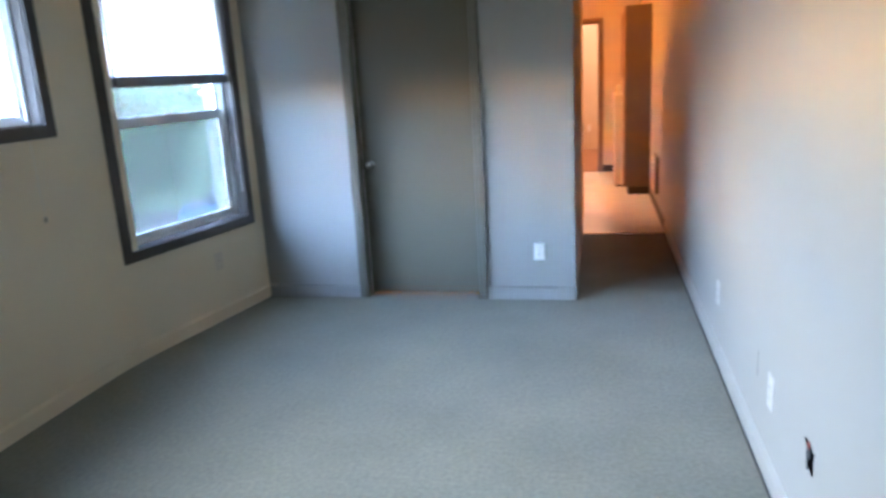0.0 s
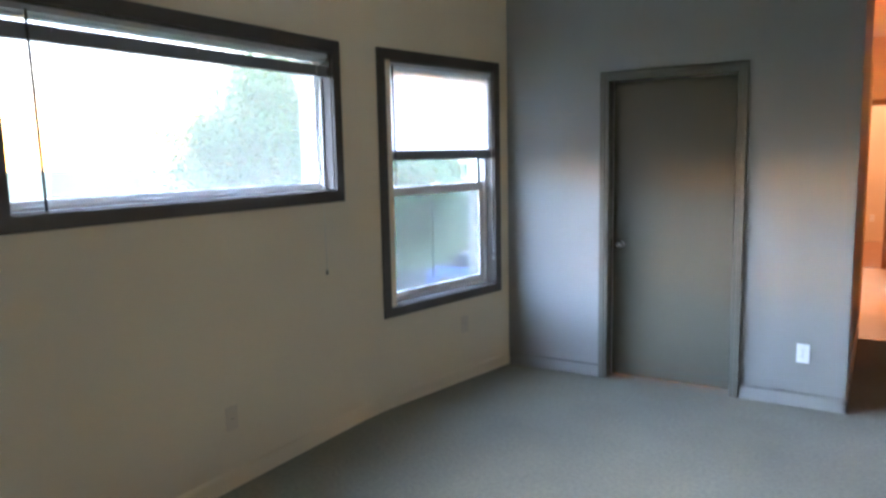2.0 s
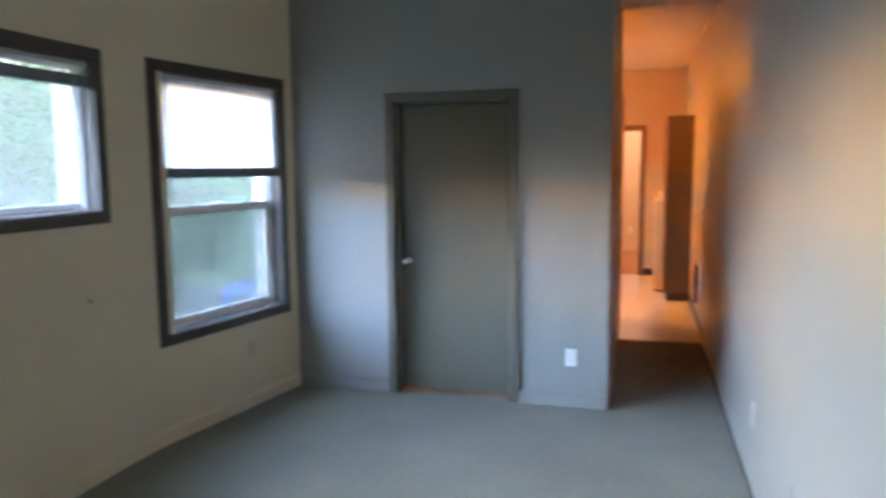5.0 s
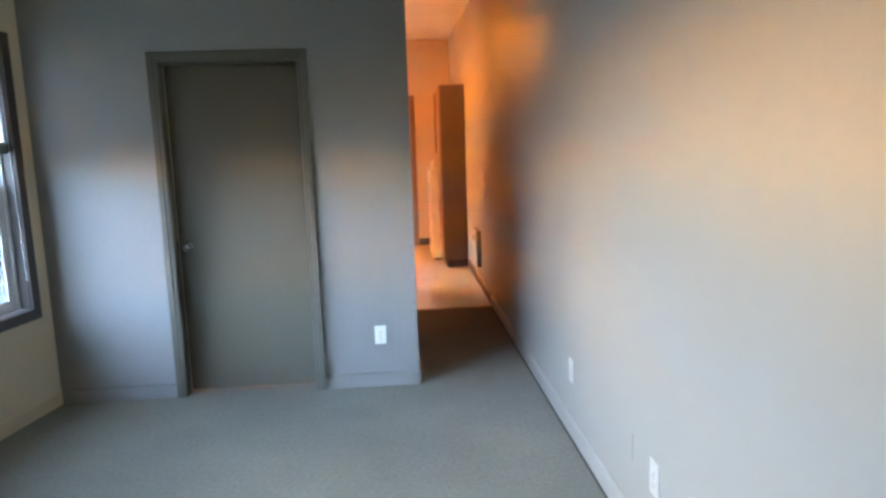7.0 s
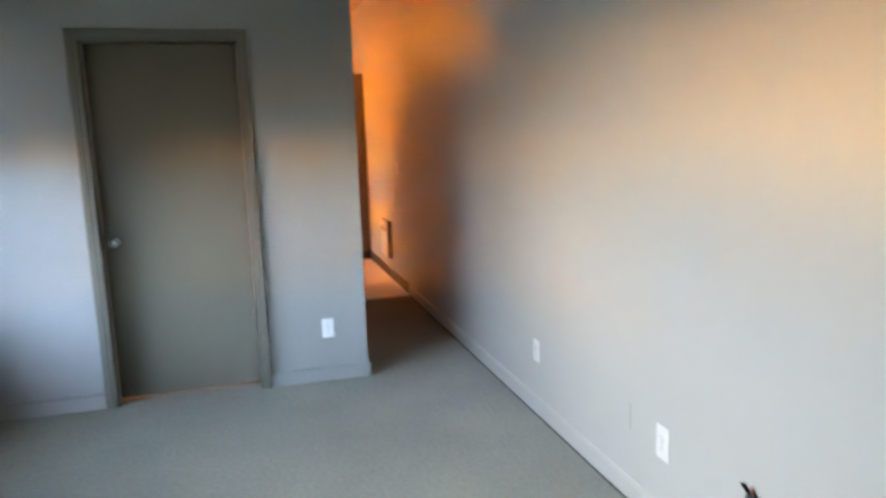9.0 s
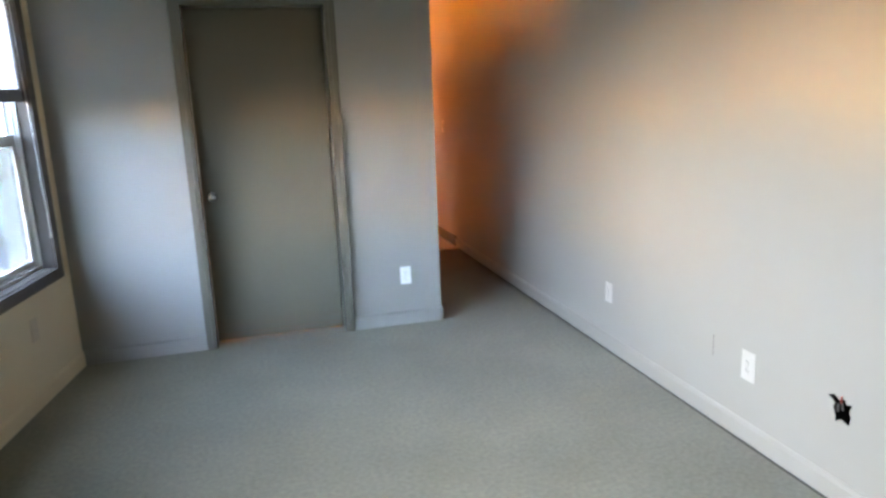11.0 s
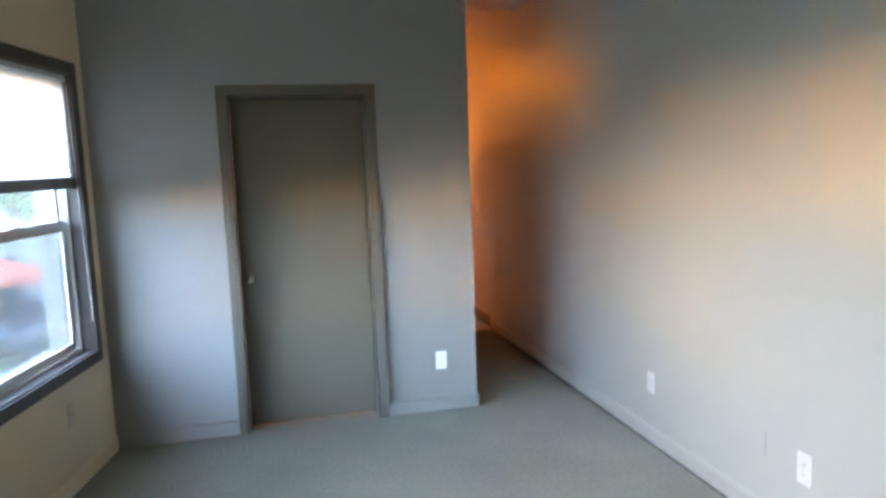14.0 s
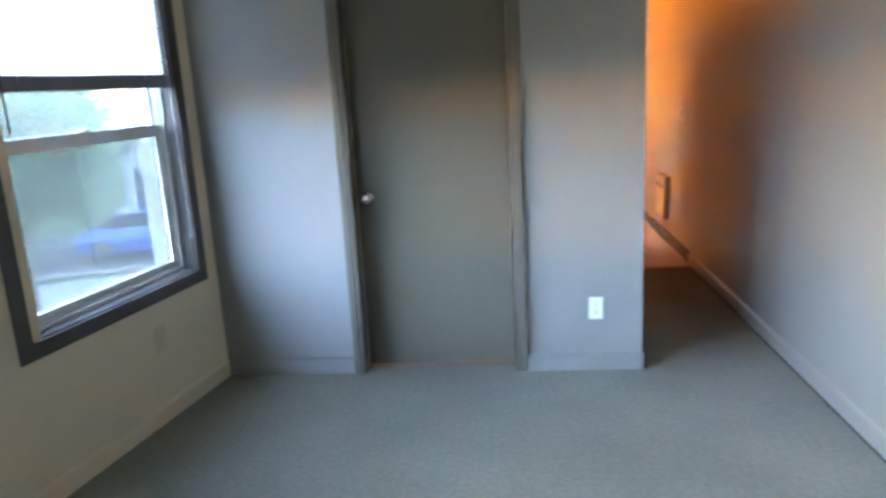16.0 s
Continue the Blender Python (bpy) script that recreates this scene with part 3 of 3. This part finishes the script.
# ---- wall plates ----


def outlet(m, label, mat=WHITE, double=True, size=(0.072, 0.118), painted=False):
    """A duplex socket on a cover plate; local -y faces the room."""
    w, h = size
    top = thing("wall_outlet" if double else "wall_switch", m, label, "outlet" if double else "switch", "wall plates")
    bm = bmesh.new()
    box(bm, (-w / 2, -0.006, -h / 2), (w / 2, 0, h / 2), 0.0025)
    part("plate", bm, mat, top)
    if double:
        for z in (-0.02, 0.02):
            bm = bmesh.new()
            box(bm, (-0.0165, -0.008, z - 0.0145), (0.0165, -0.005, z + 0.0145), 0.002)
            part("socket", bm, mat, top)
            if painted:
                continue
            bm = bmesh.new()
            box(bm, (-0.0075, -0.0086, z - 0.002), (-0.0055, -0.0075, z + 0.007))
            box(bm, (0.0055, -0.0086, z - 0.002), (0.0075, -0.0075, z + 0.006))
            box(bm, (-0.0022, -0.0086, z - 0.010), (0.0022, -0.0075, z - 0.006))
            part("slots", bm, DARK, top)
    else:
        bm = bmesh.new()
        box(bm, (-0.005, -0.016, -0.012), (0.005, -0.005, 0.012), 0.002)
        part("toggle", bm, mat, top)
    bm = bmesh.new()
    turned(bm, [(0.0035, 0.0), (0.003, 0.0015)], pose(0, -0.0055, 0, 90), 10)
    part("screw", bm, CHROME, top)
    return top


outlet(pose(-0.236, NY, 0.335), "white duplex outlet on the grey wall beside the door")
outlet(pose(EX, 4.095, 0.345, 0, 0, -90), "white duplex outlet on the long pale wall near the passage")
outlet(pose(EX, 2.92, 0.34, 0, 0, -90), "white duplex outlet with a scuffed middle on the long pale wall", size=(0.08, 0.13))
outlet(SEG_1 @ pose(2.53 - BACK, 0, 0.345), "cream-painted outlet under the wide window", surface("painted_over_plate", (0.62, 0.515, 0.385), 0.5), painted=True)
outlet(SEG_2 @ pose(along_2(4.495), 0, 0.40), "cream-painted outlet under the tall window", surface("painted_over_plate_pale", (0.63, 0.525, 0.395), 0.5), painted=True)
outlet(pose(EX, 7.39, 1.16, 0, 0, -90), "small switch plate on the passage wall", double=False)

# torn opening in the wall with loose wires
hole = thing("wall_hole", pose(EX, 2.44, 0.36, 0, 0, -90), "torn uncovered outlet box with loose dark wires", "hole")
bm = bmesh.new()
ring = [bm.verts.new((x * 0.078 + 0.006, -0.0025, z * 0.052 - 0.004)) for x, z in ((-0.35, -0.55), (-0.30, -0.95), (0.0, -0.62), (0.42, -0.85), (0.50, -0.2), (0.38, 0.1), (0.52, 0.75), (0.22, 0.55), (0.1, 0.9), (-0.12, 0.6), (-0.5, 0.95), (-0.85, 0.72), (-0.42, 0.38), (-0.5, 0.0))]
bm.faces.new(ring)
bmesh.ops.solidify(bm, geom=bm.faces[:], thickness=0.002)
part("opening", bm, DARK, hole)
bm = bmesh.new()
rod(bm, (0.002, -0.004, 0.026), (0.006, -0.009, 0.052), 0.003)
part("wire", bm, COPPER, hole, "short reddish wire end")
for x, z, dx, dz in ((-0.012, -0.012, 0.004, 0.03), (0.010, 0.0, -0.003, 0.026)):
    bm = bmesh.new()
    rod(bm, (x, -0.003, z), (x + dx, -0.006, z + dz), 0.004)
    part("torn_edge", bm, RAIL, hole, "bent grey flap of torn wall")

scuff = thing("wall_scuff", pose(EX, 3.155, 0.355, 0, 0, -90), "thin grey vertical scuff on the pale wall", "mark")
bm = bmesh.new()
box(bm, (-0.002, -0.0012, -0.055), (0.002, 0, 0.05), 0.0004)
part("scuff", bm, surface("grey_scuff", (0.30, 0.29, 0.27), 0.7), scuff)

# wall heater in the passage
heater = thing("wall_heater", pose(EX, 7.96, 0.41, 0, 0, -90), "narrow wall heater, its shaded side coloured dark, with white controls on its front", "heater")
# near side faces away from the kitchen light; that shade is in its colour
bm = bmesh.new()
box(bm, (-0.17, -0.04, -0.19), (0.17, 0, 0.19), 0.006)
part("cover", bm, surface("shaded_heater_side", (0.30, 0.24, 0.18), 0.45), heater)
bm = bmesh.new()
box(bm, (-0.165, -0.049, -0.18), (0.155, -0.0405, 0.18), 0.004)
part("front_panel", bm, surface("heater_enamel", (0.78, 0.74, 0.68), 0.4), heater)
for k in range(2):
    bm = bmesh.new()
    turned(bm, [(0.02, 0.0), (0.022, 0.004), (0.018, 0.02), (0.003, 0.022)], pose(-0.09 + 0.15 * k, -0.049, 0.10, 90), 14)
    part("control_knob", bm, WHITE, heater)

# ---- kitchen end ----
cab = thing("tall_cabinet", pose(0, 9.07, 0), "tall brown laminate cabinet with a dark toe kick against the wall", "cabinet")
bm = bmesh.new()
box(bm, (0.475, 0.0, 0.09), (0.757, 0.5, 2.17), 0.002)
part("body", bm, CAB, cab)
bm = bmesh.new()
box(bm, (0.51, 0.006, 0.0), (0.757, 0.48, 0.09))
part("toe_kick", bm, COVE, cab)
bm = bmesh.new()
box(bm, (0.455, 0.01, 0.1), (0.473, 0.49, 2.16), 0.002)
part("door", bm, surface("cabinet_door_front", (0.34, 0.2, 0.1), 0.4, 0.08, 4.0), cab)
upper = thing("wall_cabinet", pose(0, 9.58, 0), "upper wall cabinet with glazed wooden doors beside the tall cabinet", "cabinet")
OAK = surface("orange_stained_wood", (0.30, 0.17, 0.08), 0.4, 0.08, 4.0)
bm = bmesh.new()
for lo, hi in (((0.47, 0.0, 1.36), (0.757, 0.018, 2.12)), ((0.47, 0.322, 1.36), (0.757, 0.34, 2.12)), ((0.47, 0.018, 1.36), (0.757, 0.322, 1.378)), ((0.47, 0.018, 2.102), (0.757, 0.322, 2.12)), ((0.745, 0.018, 1.378), (0.757, 0.322, 2.102))):
    box(bm, lo, hi, 0.001)
part("body", bm, surface("cabinet_inside", (0.55, 0.42, 0.28), 0.5), upper)
for k in range(2):
    y0, y1 = 0.002 + 0.17 * k, 0.168 + 0.17 * k
    bm = bmesh.new()
    for lo, hi in (((y0, 1.36), (y0 + 0.028, 2.12)), ((y1 - 0.028, 1.36), (y1, 2.12)), ((y0 + 0.028, 1.36), (y1 - 0.028, 1.39)), ((y0 + 0.028, 2.09), (y1 - 0.028, 2.12)), ((y0 + 0.028, 1.60), (y1 - 0.028, 1.615)), ((y0 + 0.028, 1.86), (y1 - 0.028, 1.875))):
        box(bm, (0.448, lo[0], lo[1]), (0.468, hi[0], hi[1]), 0.001)
    part("door", bm, OAK, upper)
app = thing("kitchen_appliance", pose(0, 9.66, 0), "white enamelled appliance standing beyond the tall cabinet", "appliance")
bm = bmesh.new()
box(bm, (0.36, 0.0, 0.02), (0.755, 0.72, 1.16), 0.012)
part("body", bm, surface("aged_white_enamel", (0.75, 0.72, 0.68), 0.4, 0.06, 4.0), app)
bm = bmesh.new()
box(bm, (0.38, 0.02, 0.0), (0.75, 0.7, 0.02))
part("base", bm, DARK, app)
bm = bmesh.new()
turned(bm, [(0.03, 0.0), (0.035, 0.01), (0.035, 0.09), (0.02, 0.12)], pose(0.41, 0.03, 1.16), 16)
part("control", bm, WHITE, app)
outlet(pose(-0.0, 14.1, 0.4), "small outlet on the far room wall")

# unseen bowl round the bulb, added to keep its light off the upper walls
fixture = thing("unseen_bulb_shade", pose(-0.45, 8.37, HK - 0.19), "unseen bowl shade added to cut off the kitchen bulb's upward light", "lamp")
bm = bmesh.new()
rod(bm, (0, 0, -0.10), (0, 0, 0.19), 0.012, 12)
part("stem", bm, CHROME, fixture)
bm = bmesh.new()
steps = 32
rings = [[bm.verts.new((r * math.cos(2 * math.pi * k / steps), r * math.sin(2 * math.pi * k / steps), z)) for k in range(steps)] for r, z in ((0.02, -0.095), (0.09, -0.105), (0.15, -0.135), (0.17, -0.172), (0.166, -0.172), (0.146, -0.139), (0.088, -0.109), (0.02, -0.1))]
for a, b in zip(rings, rings[1:] + rings[:1]):
    for k in range(steps):
        bm.faces.new((a[k], a[(k + 1) % steps], b[(k + 1) % steps], b[k]))
part("bowl", bm, WHITE, fixture, "", True)

# ---- outside ----
GZ = -3.4
bm = bmesh.new()
box(bm, (-600, -600, GZ - 1), (600, 600, GZ))
tagged(part("ground", bm, surface("dry_lawn", (0.11, 0.15, 0.06), 0.95, 0.15, 0.3, 0.02, 20)), "grassy ground around the building", "ground", kind="structure")
bm = bmesh.new()
box(bm, (-2.66, BACK - 0.08, GZ), (0.87, 14.2, -0.2))
tagged(part("wall_lower_storey", bm, STUCCO), "plain pale outer wall of the storey below", "wall", kind="structure")
PAVE = surface("pale_concrete", (0.36, 0.35, 0.33), 0.85, 0.08, 1.5, 0.004, 60)
ASPHALT = surface("worn_asphalt", (0.06, 0.06, 0.062), 0.85, 0.12, 0.8, 0.006, 80)
bm = bmesh.new()
box(bm, (-3.2, -1.6, 0.0), (3.2, 1.6, 0.03), 0.01, pose(-13.2, 17.6, GZ, 0, 0, 23))
tagged(part("pavement", bm, PAVE), "pale concrete driveway slab", "pavement", kind="structure")
bm = bmesh.new()
box(bm, (-14, -4.2, 0.0), (16, 3.2, 0.02), 0.0, pose(-11.0, 25.5, GZ, 0, 0, 23))
tagged(part("road", bm, ASPHALT), "worn asphalt parking strip before the pale house", "road", kind="structure")
bm = bmesh.new()
box(bm, (-14, -0.08, 0.0), (16, 0.08, 0.14), 0.02, pose(-9.4, 21.6, GZ, 0, 0, 23))
tagged(part("kerb", bm, PAVE), "pale concrete kerb along the lawn", "kerb", kind="structure")

SIDING = surface("pale_siding", (0.62, 0.62, 0.58), 0.7, 0.05, 0.8)
ROOFING = surface("grey_shingle_roof", (0.11, 0.11, 0.125), 0.9, 0.15, 2.0, 0.01, 12)
PANE = surface("dark_window_glass", (0.05, 0.06, 0.08), 0.08, 0.05, 4.0)


def gable_house(m, half, depth, eave, apex, openings, label):
    """Gable front along local x at y = 0 (front faces -y); openings: (name, x0, x1, z0, z1, material)."""
    top = thing("house", m, label, "house")
    bm = bmesh.new()
    front = [bm.verts.new((x, y, z)) for y in (0, depth) for x, z in ((-half, 0), (half, 0), (half, eave), (0, apex - 0.1), (-half, eave))]
    bm.faces.new(front[:5])
    bm.faces.new(list(reversed(front[5:])))
    for j in range(5):
        k = (j + 1) % 5
        bm.faces.new((front[j], front[j + 5], front[k + 5], front[k]))
    part("wall", bm, SIDING, top)
    for side in (-1, 1):
        bm = bmesh.new()
        run = Vector((half + 0.4, 0, eave - apex - (apex - eave) * 0.4 / half))
        rows = [[bm.verts.new((side * run.x * f, y, apex + run.z * f + d)) for f in (0, 1)] for y in (-0.4, depth + 0.4) for d in (0, 0.12)]
        a, b, c, d = rows
        for q in ((a[0], a[1], c[1], c[0]), (b[0], b[1], d[1], d[0]), (a[0], a[1], b[1], b[0]), (c[0], c[1], d[1], d[0]), (a[1], c[1], d[1], b[1]), (a[0], c[0], d[0], b[0])):
            bm.faces.new(q)
        part("roof", bm, ROOFING, top)
    n = int((apex) / 0.19)
    for k in range(n):
        z = 0.05 + 0.19 * k
        wide = half if z < eave else half * max(0.0, (apex - 0.15 - z) / (apex - 0.1 - eave))
        if wide > 0.15:
            bm = bmesh.new()
            box(bm, (-wide, -0.018, z), (wide, -0.0, z + 0.17))
            part("siding_board", bm, SIDING, top)
    for name, x0, x1, z0, z1, mat in openings:
        bm = bmesh.new()
        frame_ring(bm, x0 - 0.09, x1 + 0.09, z0 - 0.09, z1 + 0.09, 0.09, -0.06, -0.002, 0.01)
        p = part(name, bm, STUCCO, top)
        bm = bmesh.new()
        box(bm, (x0, -0.035, z0), (x1, -0.02, z1), 0.003)
        part("pane" if mat is PANE else "leaf", bm, mat, p)
        if mat is PANE:
            bm = bmesh.new()
            box(bm, (x0, -0.05, (z0 + z1) / 2 - 0.03), (x1, -0.036, (z0 + z1) / 2 + 0.03), 0.004)
            part("meeting_rail", bm, STUCCO, p)
    return top


TAN = surface("tan_door_paint", (0.45, 0.27, 0.12), 0.5, 0.05, 2.0)
gable_house(pose(-11.7, 27.0, GZ, 0, 0, 23), 2.9, 9, 3.0, 5.1, [("window", -2.6, -1.65, 0.95, 2.45, PANE), ("door", -0.95, 0.0, 0.1, 2.2, TAN), ("window", 1.1, 2.0, 0.95, 2.3, PANE)], "pale sided single-storey house with a grey gable roof")
gable_house(pose(-39, 22.8, GZ, 0, 0, -33), 2.2, 3.6, 3.4, 4.5, [("window", -0.8, 0.6, 0.9, 2.2, PANE)], "distant pale house with a low grey roof")


def car(m, colour, label):
    """A parked saloon: shaped body and cabin by lofted sections, wheels, glass, lamps. Local x runs along its length."""
    top = thing("car", m, label, "car", "parked cars")
    paint = surface("car_paint", colour, 0.25, 0.03, 2.0, metal=0.2, coat=0.8)

    def loft(sections, mat, name):
        bm = bmesh.new()
        rings = []
        for x, half, lo, hi in sections:
            r = min(0.12, (hi - lo) / 3)
            ring = [(-half, lo), (half, lo), (half * 1.02, lo + (hi - lo) * 0.5), (half * 0.97, hi - r), (half * 0.86, hi), (-half * 0.86, hi), (-half * 0.97, hi - r), (-half * 1.02, lo + (hi - lo) * 0.5)]
            rings.append([bm.verts.new((x, y, z)) for y, z in ring])
        for a, b in zip(rings, rings[1:]):
            for k in range(8):
                bm.faces.new((a[k], a[(k + 1) % 8], b[(k + 1) % 8], b[k]))
        bm.faces.new(rings[0])
        bm.faces.new(list(reversed(rings[-1])))
        return part(name, bm, mat, top)
    loft([(-2.2, 0.7, 0.35, 0.7), (-2.05, 0.82, 0.25, 0.86), (-1.4, 0.87, 0.22, 0.95), (0.9, 0.88, 0.22, 0.93), (1.9, 0.84, 0.24, 0.78), (2.2, 0.68, 0.33, 0.62)], paint, "body")
    loft([(-1.55, 0.66, 0.9, 0.95), (-1.0, 0.68, 0.9, 1.32), (-0.9, 0.66, 0.9, 1.36), (0.35, 0.66, 0.9, 1.36), (0.45, 0.68, 0.9, 1.32), (1.05, 0.7, 0.88, 0.94)], PANE, "glasshouse")
    loft([(-0.98, 0.6, 1.355, 1.39), (-0.7, 0.64, 1.36, 1.43), (0.2, 0.64, 1.36, 1.43), (0.42, 0.6, 1.355, 1.39)], paint, "roof")
    tyre = surface("tyre_rubber", (0.02, 0.02, 0.02), 0.8)
    for x in (-1.35, 1.3):
        for y in (-0.8, 0.8):
            bm = bmesh.new()
            turned(bm, [(0.22, -0.1), (0.31, -0.1), (0.33, -0.06), (0.33, 0.06), (0.31, 0.1), (0.22, 0.1)], pose(x, y, 0.33, 90), 18)
            wheel = part("wheel", bm, tyre, top)
            bm = bmesh.new()
            turned(bm, [(0.2, -0.105), (0.05, -0.112), (0.05, 0.112), (0.2, 0.105)], pose(x, y, 0.33, 90), 12)
            part("rim", bm, CHROME, wheel)
    for x, mat in ((-2.13, COPPER), (2.12, WHITE)):
        for y in (-0.6, 0.6):
            bm = bmesh.new()
            box(bm, (x - 0.05, y - 0.12, 0.6), (x + 0.05, y + 0.12, 0.72), 0.02)
            part("tail_lamp" if x < 0 else "headlight", bm, mat, top)
    return top


car(pose(-12.2, 23.2, GZ + 0.02, 0, 0, 18), (0.06, 0.16, 0.45), "blue saloon car parked before the pale house")
car(pose(-7.6, 23.6, GZ + 0.02, 0, 0, 60), (0.08, 0.10, 0.16), "dark blue saloon car parked under the red canopy")
car(pose(-9.6, 25.3, GZ + 0.02, 0, 0, 55), (0.10, 0.14, 0.35), "mid blue saloon car parked near the tan door")
car(pose(-5.6, 26.0, GZ + 0.02, 0, 0, 62), (0.42, 0.44, 0.46), "silver saloon car parked at the end of the row")

canopy = thing("parasol", pose(-9.3, 24.2, GZ + 0.02), "large faded red parasol standing by the parked cars", "parasol")
bm = bmesh.new()
rod(bm, (0, 0, 0), (0, 0, 2.6), 0.03, 10)
part("pole", bm, CHROME, canopy)
bm = bmesh.new()
tip = bm.verts.new((0, 0, 2.62))
rim = [bm.verts.new((1.75 * math.cos(k * math.pi / 4), 1.75 * math.sin(k * math.pi / 4), 2.05)) for k in range(8)]
hem = [bm.verts.new((1.74 * math.cos(k * math.pi / 4), 1.74 * math.sin(k * math.pi / 4), 1.9)) for k in range(8)]
for k in range(8):
    bm.faces.new((tip, rim[k], rim[(k + 1) % 8]))
    bm.faces.new((rim[k], hem[k], hem[(k + 1) % 8], rim[(k + 1) % 8]))
part("canopy", bm, surface("faded_red_canvas", (0.62, 0.18, 0.12), 0.8, 0.05, 2.0), canopy)


def leaf_material():
    m, tree, b = material("foliage")
    n, link = tree.nodes, tree.links.new
    g, ramp = n.new("ShaderNodeNewGeometry"), n.new("ShaderNodeValToRGB")
    a, c = ramp.color_ramp.elements
    a.color, c.color = (0.045, 0.11, 0.025, 1), (0.12, 0.20, 0.05, 1)
    link(g.outputs["Random Per Island"], ramp.inputs[0])
    link(ramp.outputs[0], b.inputs["Base Color"])
    b.inputs["Roughness"].default_value = 0.6
    t = n.new("ShaderNodeBsdfTranslucent")
    link(ramp.outputs[0], t.inputs[0])
    mix = n.new("ShaderNodeMixShader")
    mix.inputs[0].default_value = 0.35
    link(b.outputs[0], mix.inputs[1])
    link(t.outputs[0], mix.inputs[2])
    link(mix.outputs[0], n["Material Output"].inputs[0])
    return m


LEAF = leaf_material()
BARK = surface("grey_brown_bark", (0.14, 0.11, 0.08), 0.9, 0.15, 4.0, 0.01, 30)


def tree(m, tall, wide, leaves, seed, label, leaf=0.09):
    """Tapered trunk, limbs and twigs, with small leaves in clusters round the twig ends."""
    rnd = random.Random(seed)
    top = thing("tree", m, label, "tree")
    bm = bmesh.new()

    def limb(a, b, ra, rb):
        turn = (b - a).to_track_quat("Z", "Y").to_matrix().to_4x4()
        turned(bm, [(ra, 0), ((ra + rb) / 2, (b - a).length / 2), (rb, (b - a).length)], Matrix.Translation(a) @ turn, 7)
    fork = Vector((0, 0, tall * 0.32))
    limb(Vector((0, 0, -0.05)), fork, wide * 0.085, wide * 0.06)
    part("trunk", bm, BARK, top)
    bm = bmesh.new()
    ends = []
    for k in range(11):
        a = k * 2.4 + rnd.uniform(-0.3, 0.3)
        up = rnd.uniform(0.25, 0.95)
        tip = Vector((math.cos(a) * wide * 0.62 * (1.15 - up * 0.7), math.sin(a) * wide * 0.62 * (1.15 - up * 0.7), tall * (0.38 + 0.52 * up)))
        start = fork * rnd.uniform(0.85, 1.0)
        limb(start, tip, wide * 0.03, wide * 0.008)
        for _ in range(7):
            f = rnd.uniform(0.5, 1.0)
            base = start.lerp(tip, f)
            way = Vector((rnd.gauss(0, 1), rnd.gauss(0, 1), rnd.gauss(0.3, 0.8))).normalized()
            end = base + way * wide * rnd.uniform(0.18, 0.4)
            limb(base, end, wide * 0.008, wide * 0.003)
            ends.append(end)
    part("limbs", bm, BARK, top)
    verts, faces = [], []
    for _ in range(leaves):
        c = rnd.choice(ends) + Vector((rnd.gauss(0, 1), rnd.gauss(0, 1), rnd.gauss(0, 0.8))) * wide * 0.11
        u = Vector((rnd.gauss(0, 1), rnd.gauss(0, 1), rnd.gauss(0, 1))).normalized()
        v = u.orthogonal().normalized()
        s = leaf * rnd.uniform(0.6, 1.3)
        i = len(verts)
        verts += [c - u * s, c + v * s * 0.45, c + u * s, c - v * s * 0.45]
        faces.append((i, i + 1, i + 2, i + 3))
    mesh = bpy.data.meshes.new("crown")
    mesh.from_pydata(verts, [], faces)
    mesh.materials.append(LEAF)
    crown = new("crown", mesh)
    crown.parent = top
    crown["kind"] = "stuff"
    return top


tree(pose(-9.5, 9.9, GZ), 7.5, 2.8, 42000, 3, "leafy green tree close to the building", 0.05)
tree(pose(-10.9, 15.2, GZ), 5.8, 2.6, 36000, 5, "leafy green tree beside the driveway", 0.055)
tree(pose(-17.5, 21.5, GZ), 6.0, 3.4, 20000, 7, "broad green tree on the lawn", 0.08)
tree(pose(-27, 40, GZ), 6.5, 4.5, 8000, 9, "distant green tree behind the houses", 0.2)
tree(pose(-17, 44, GZ), 5.5, 4.5, 8000, 11, "distant green tree behind the pale house", 0.2)
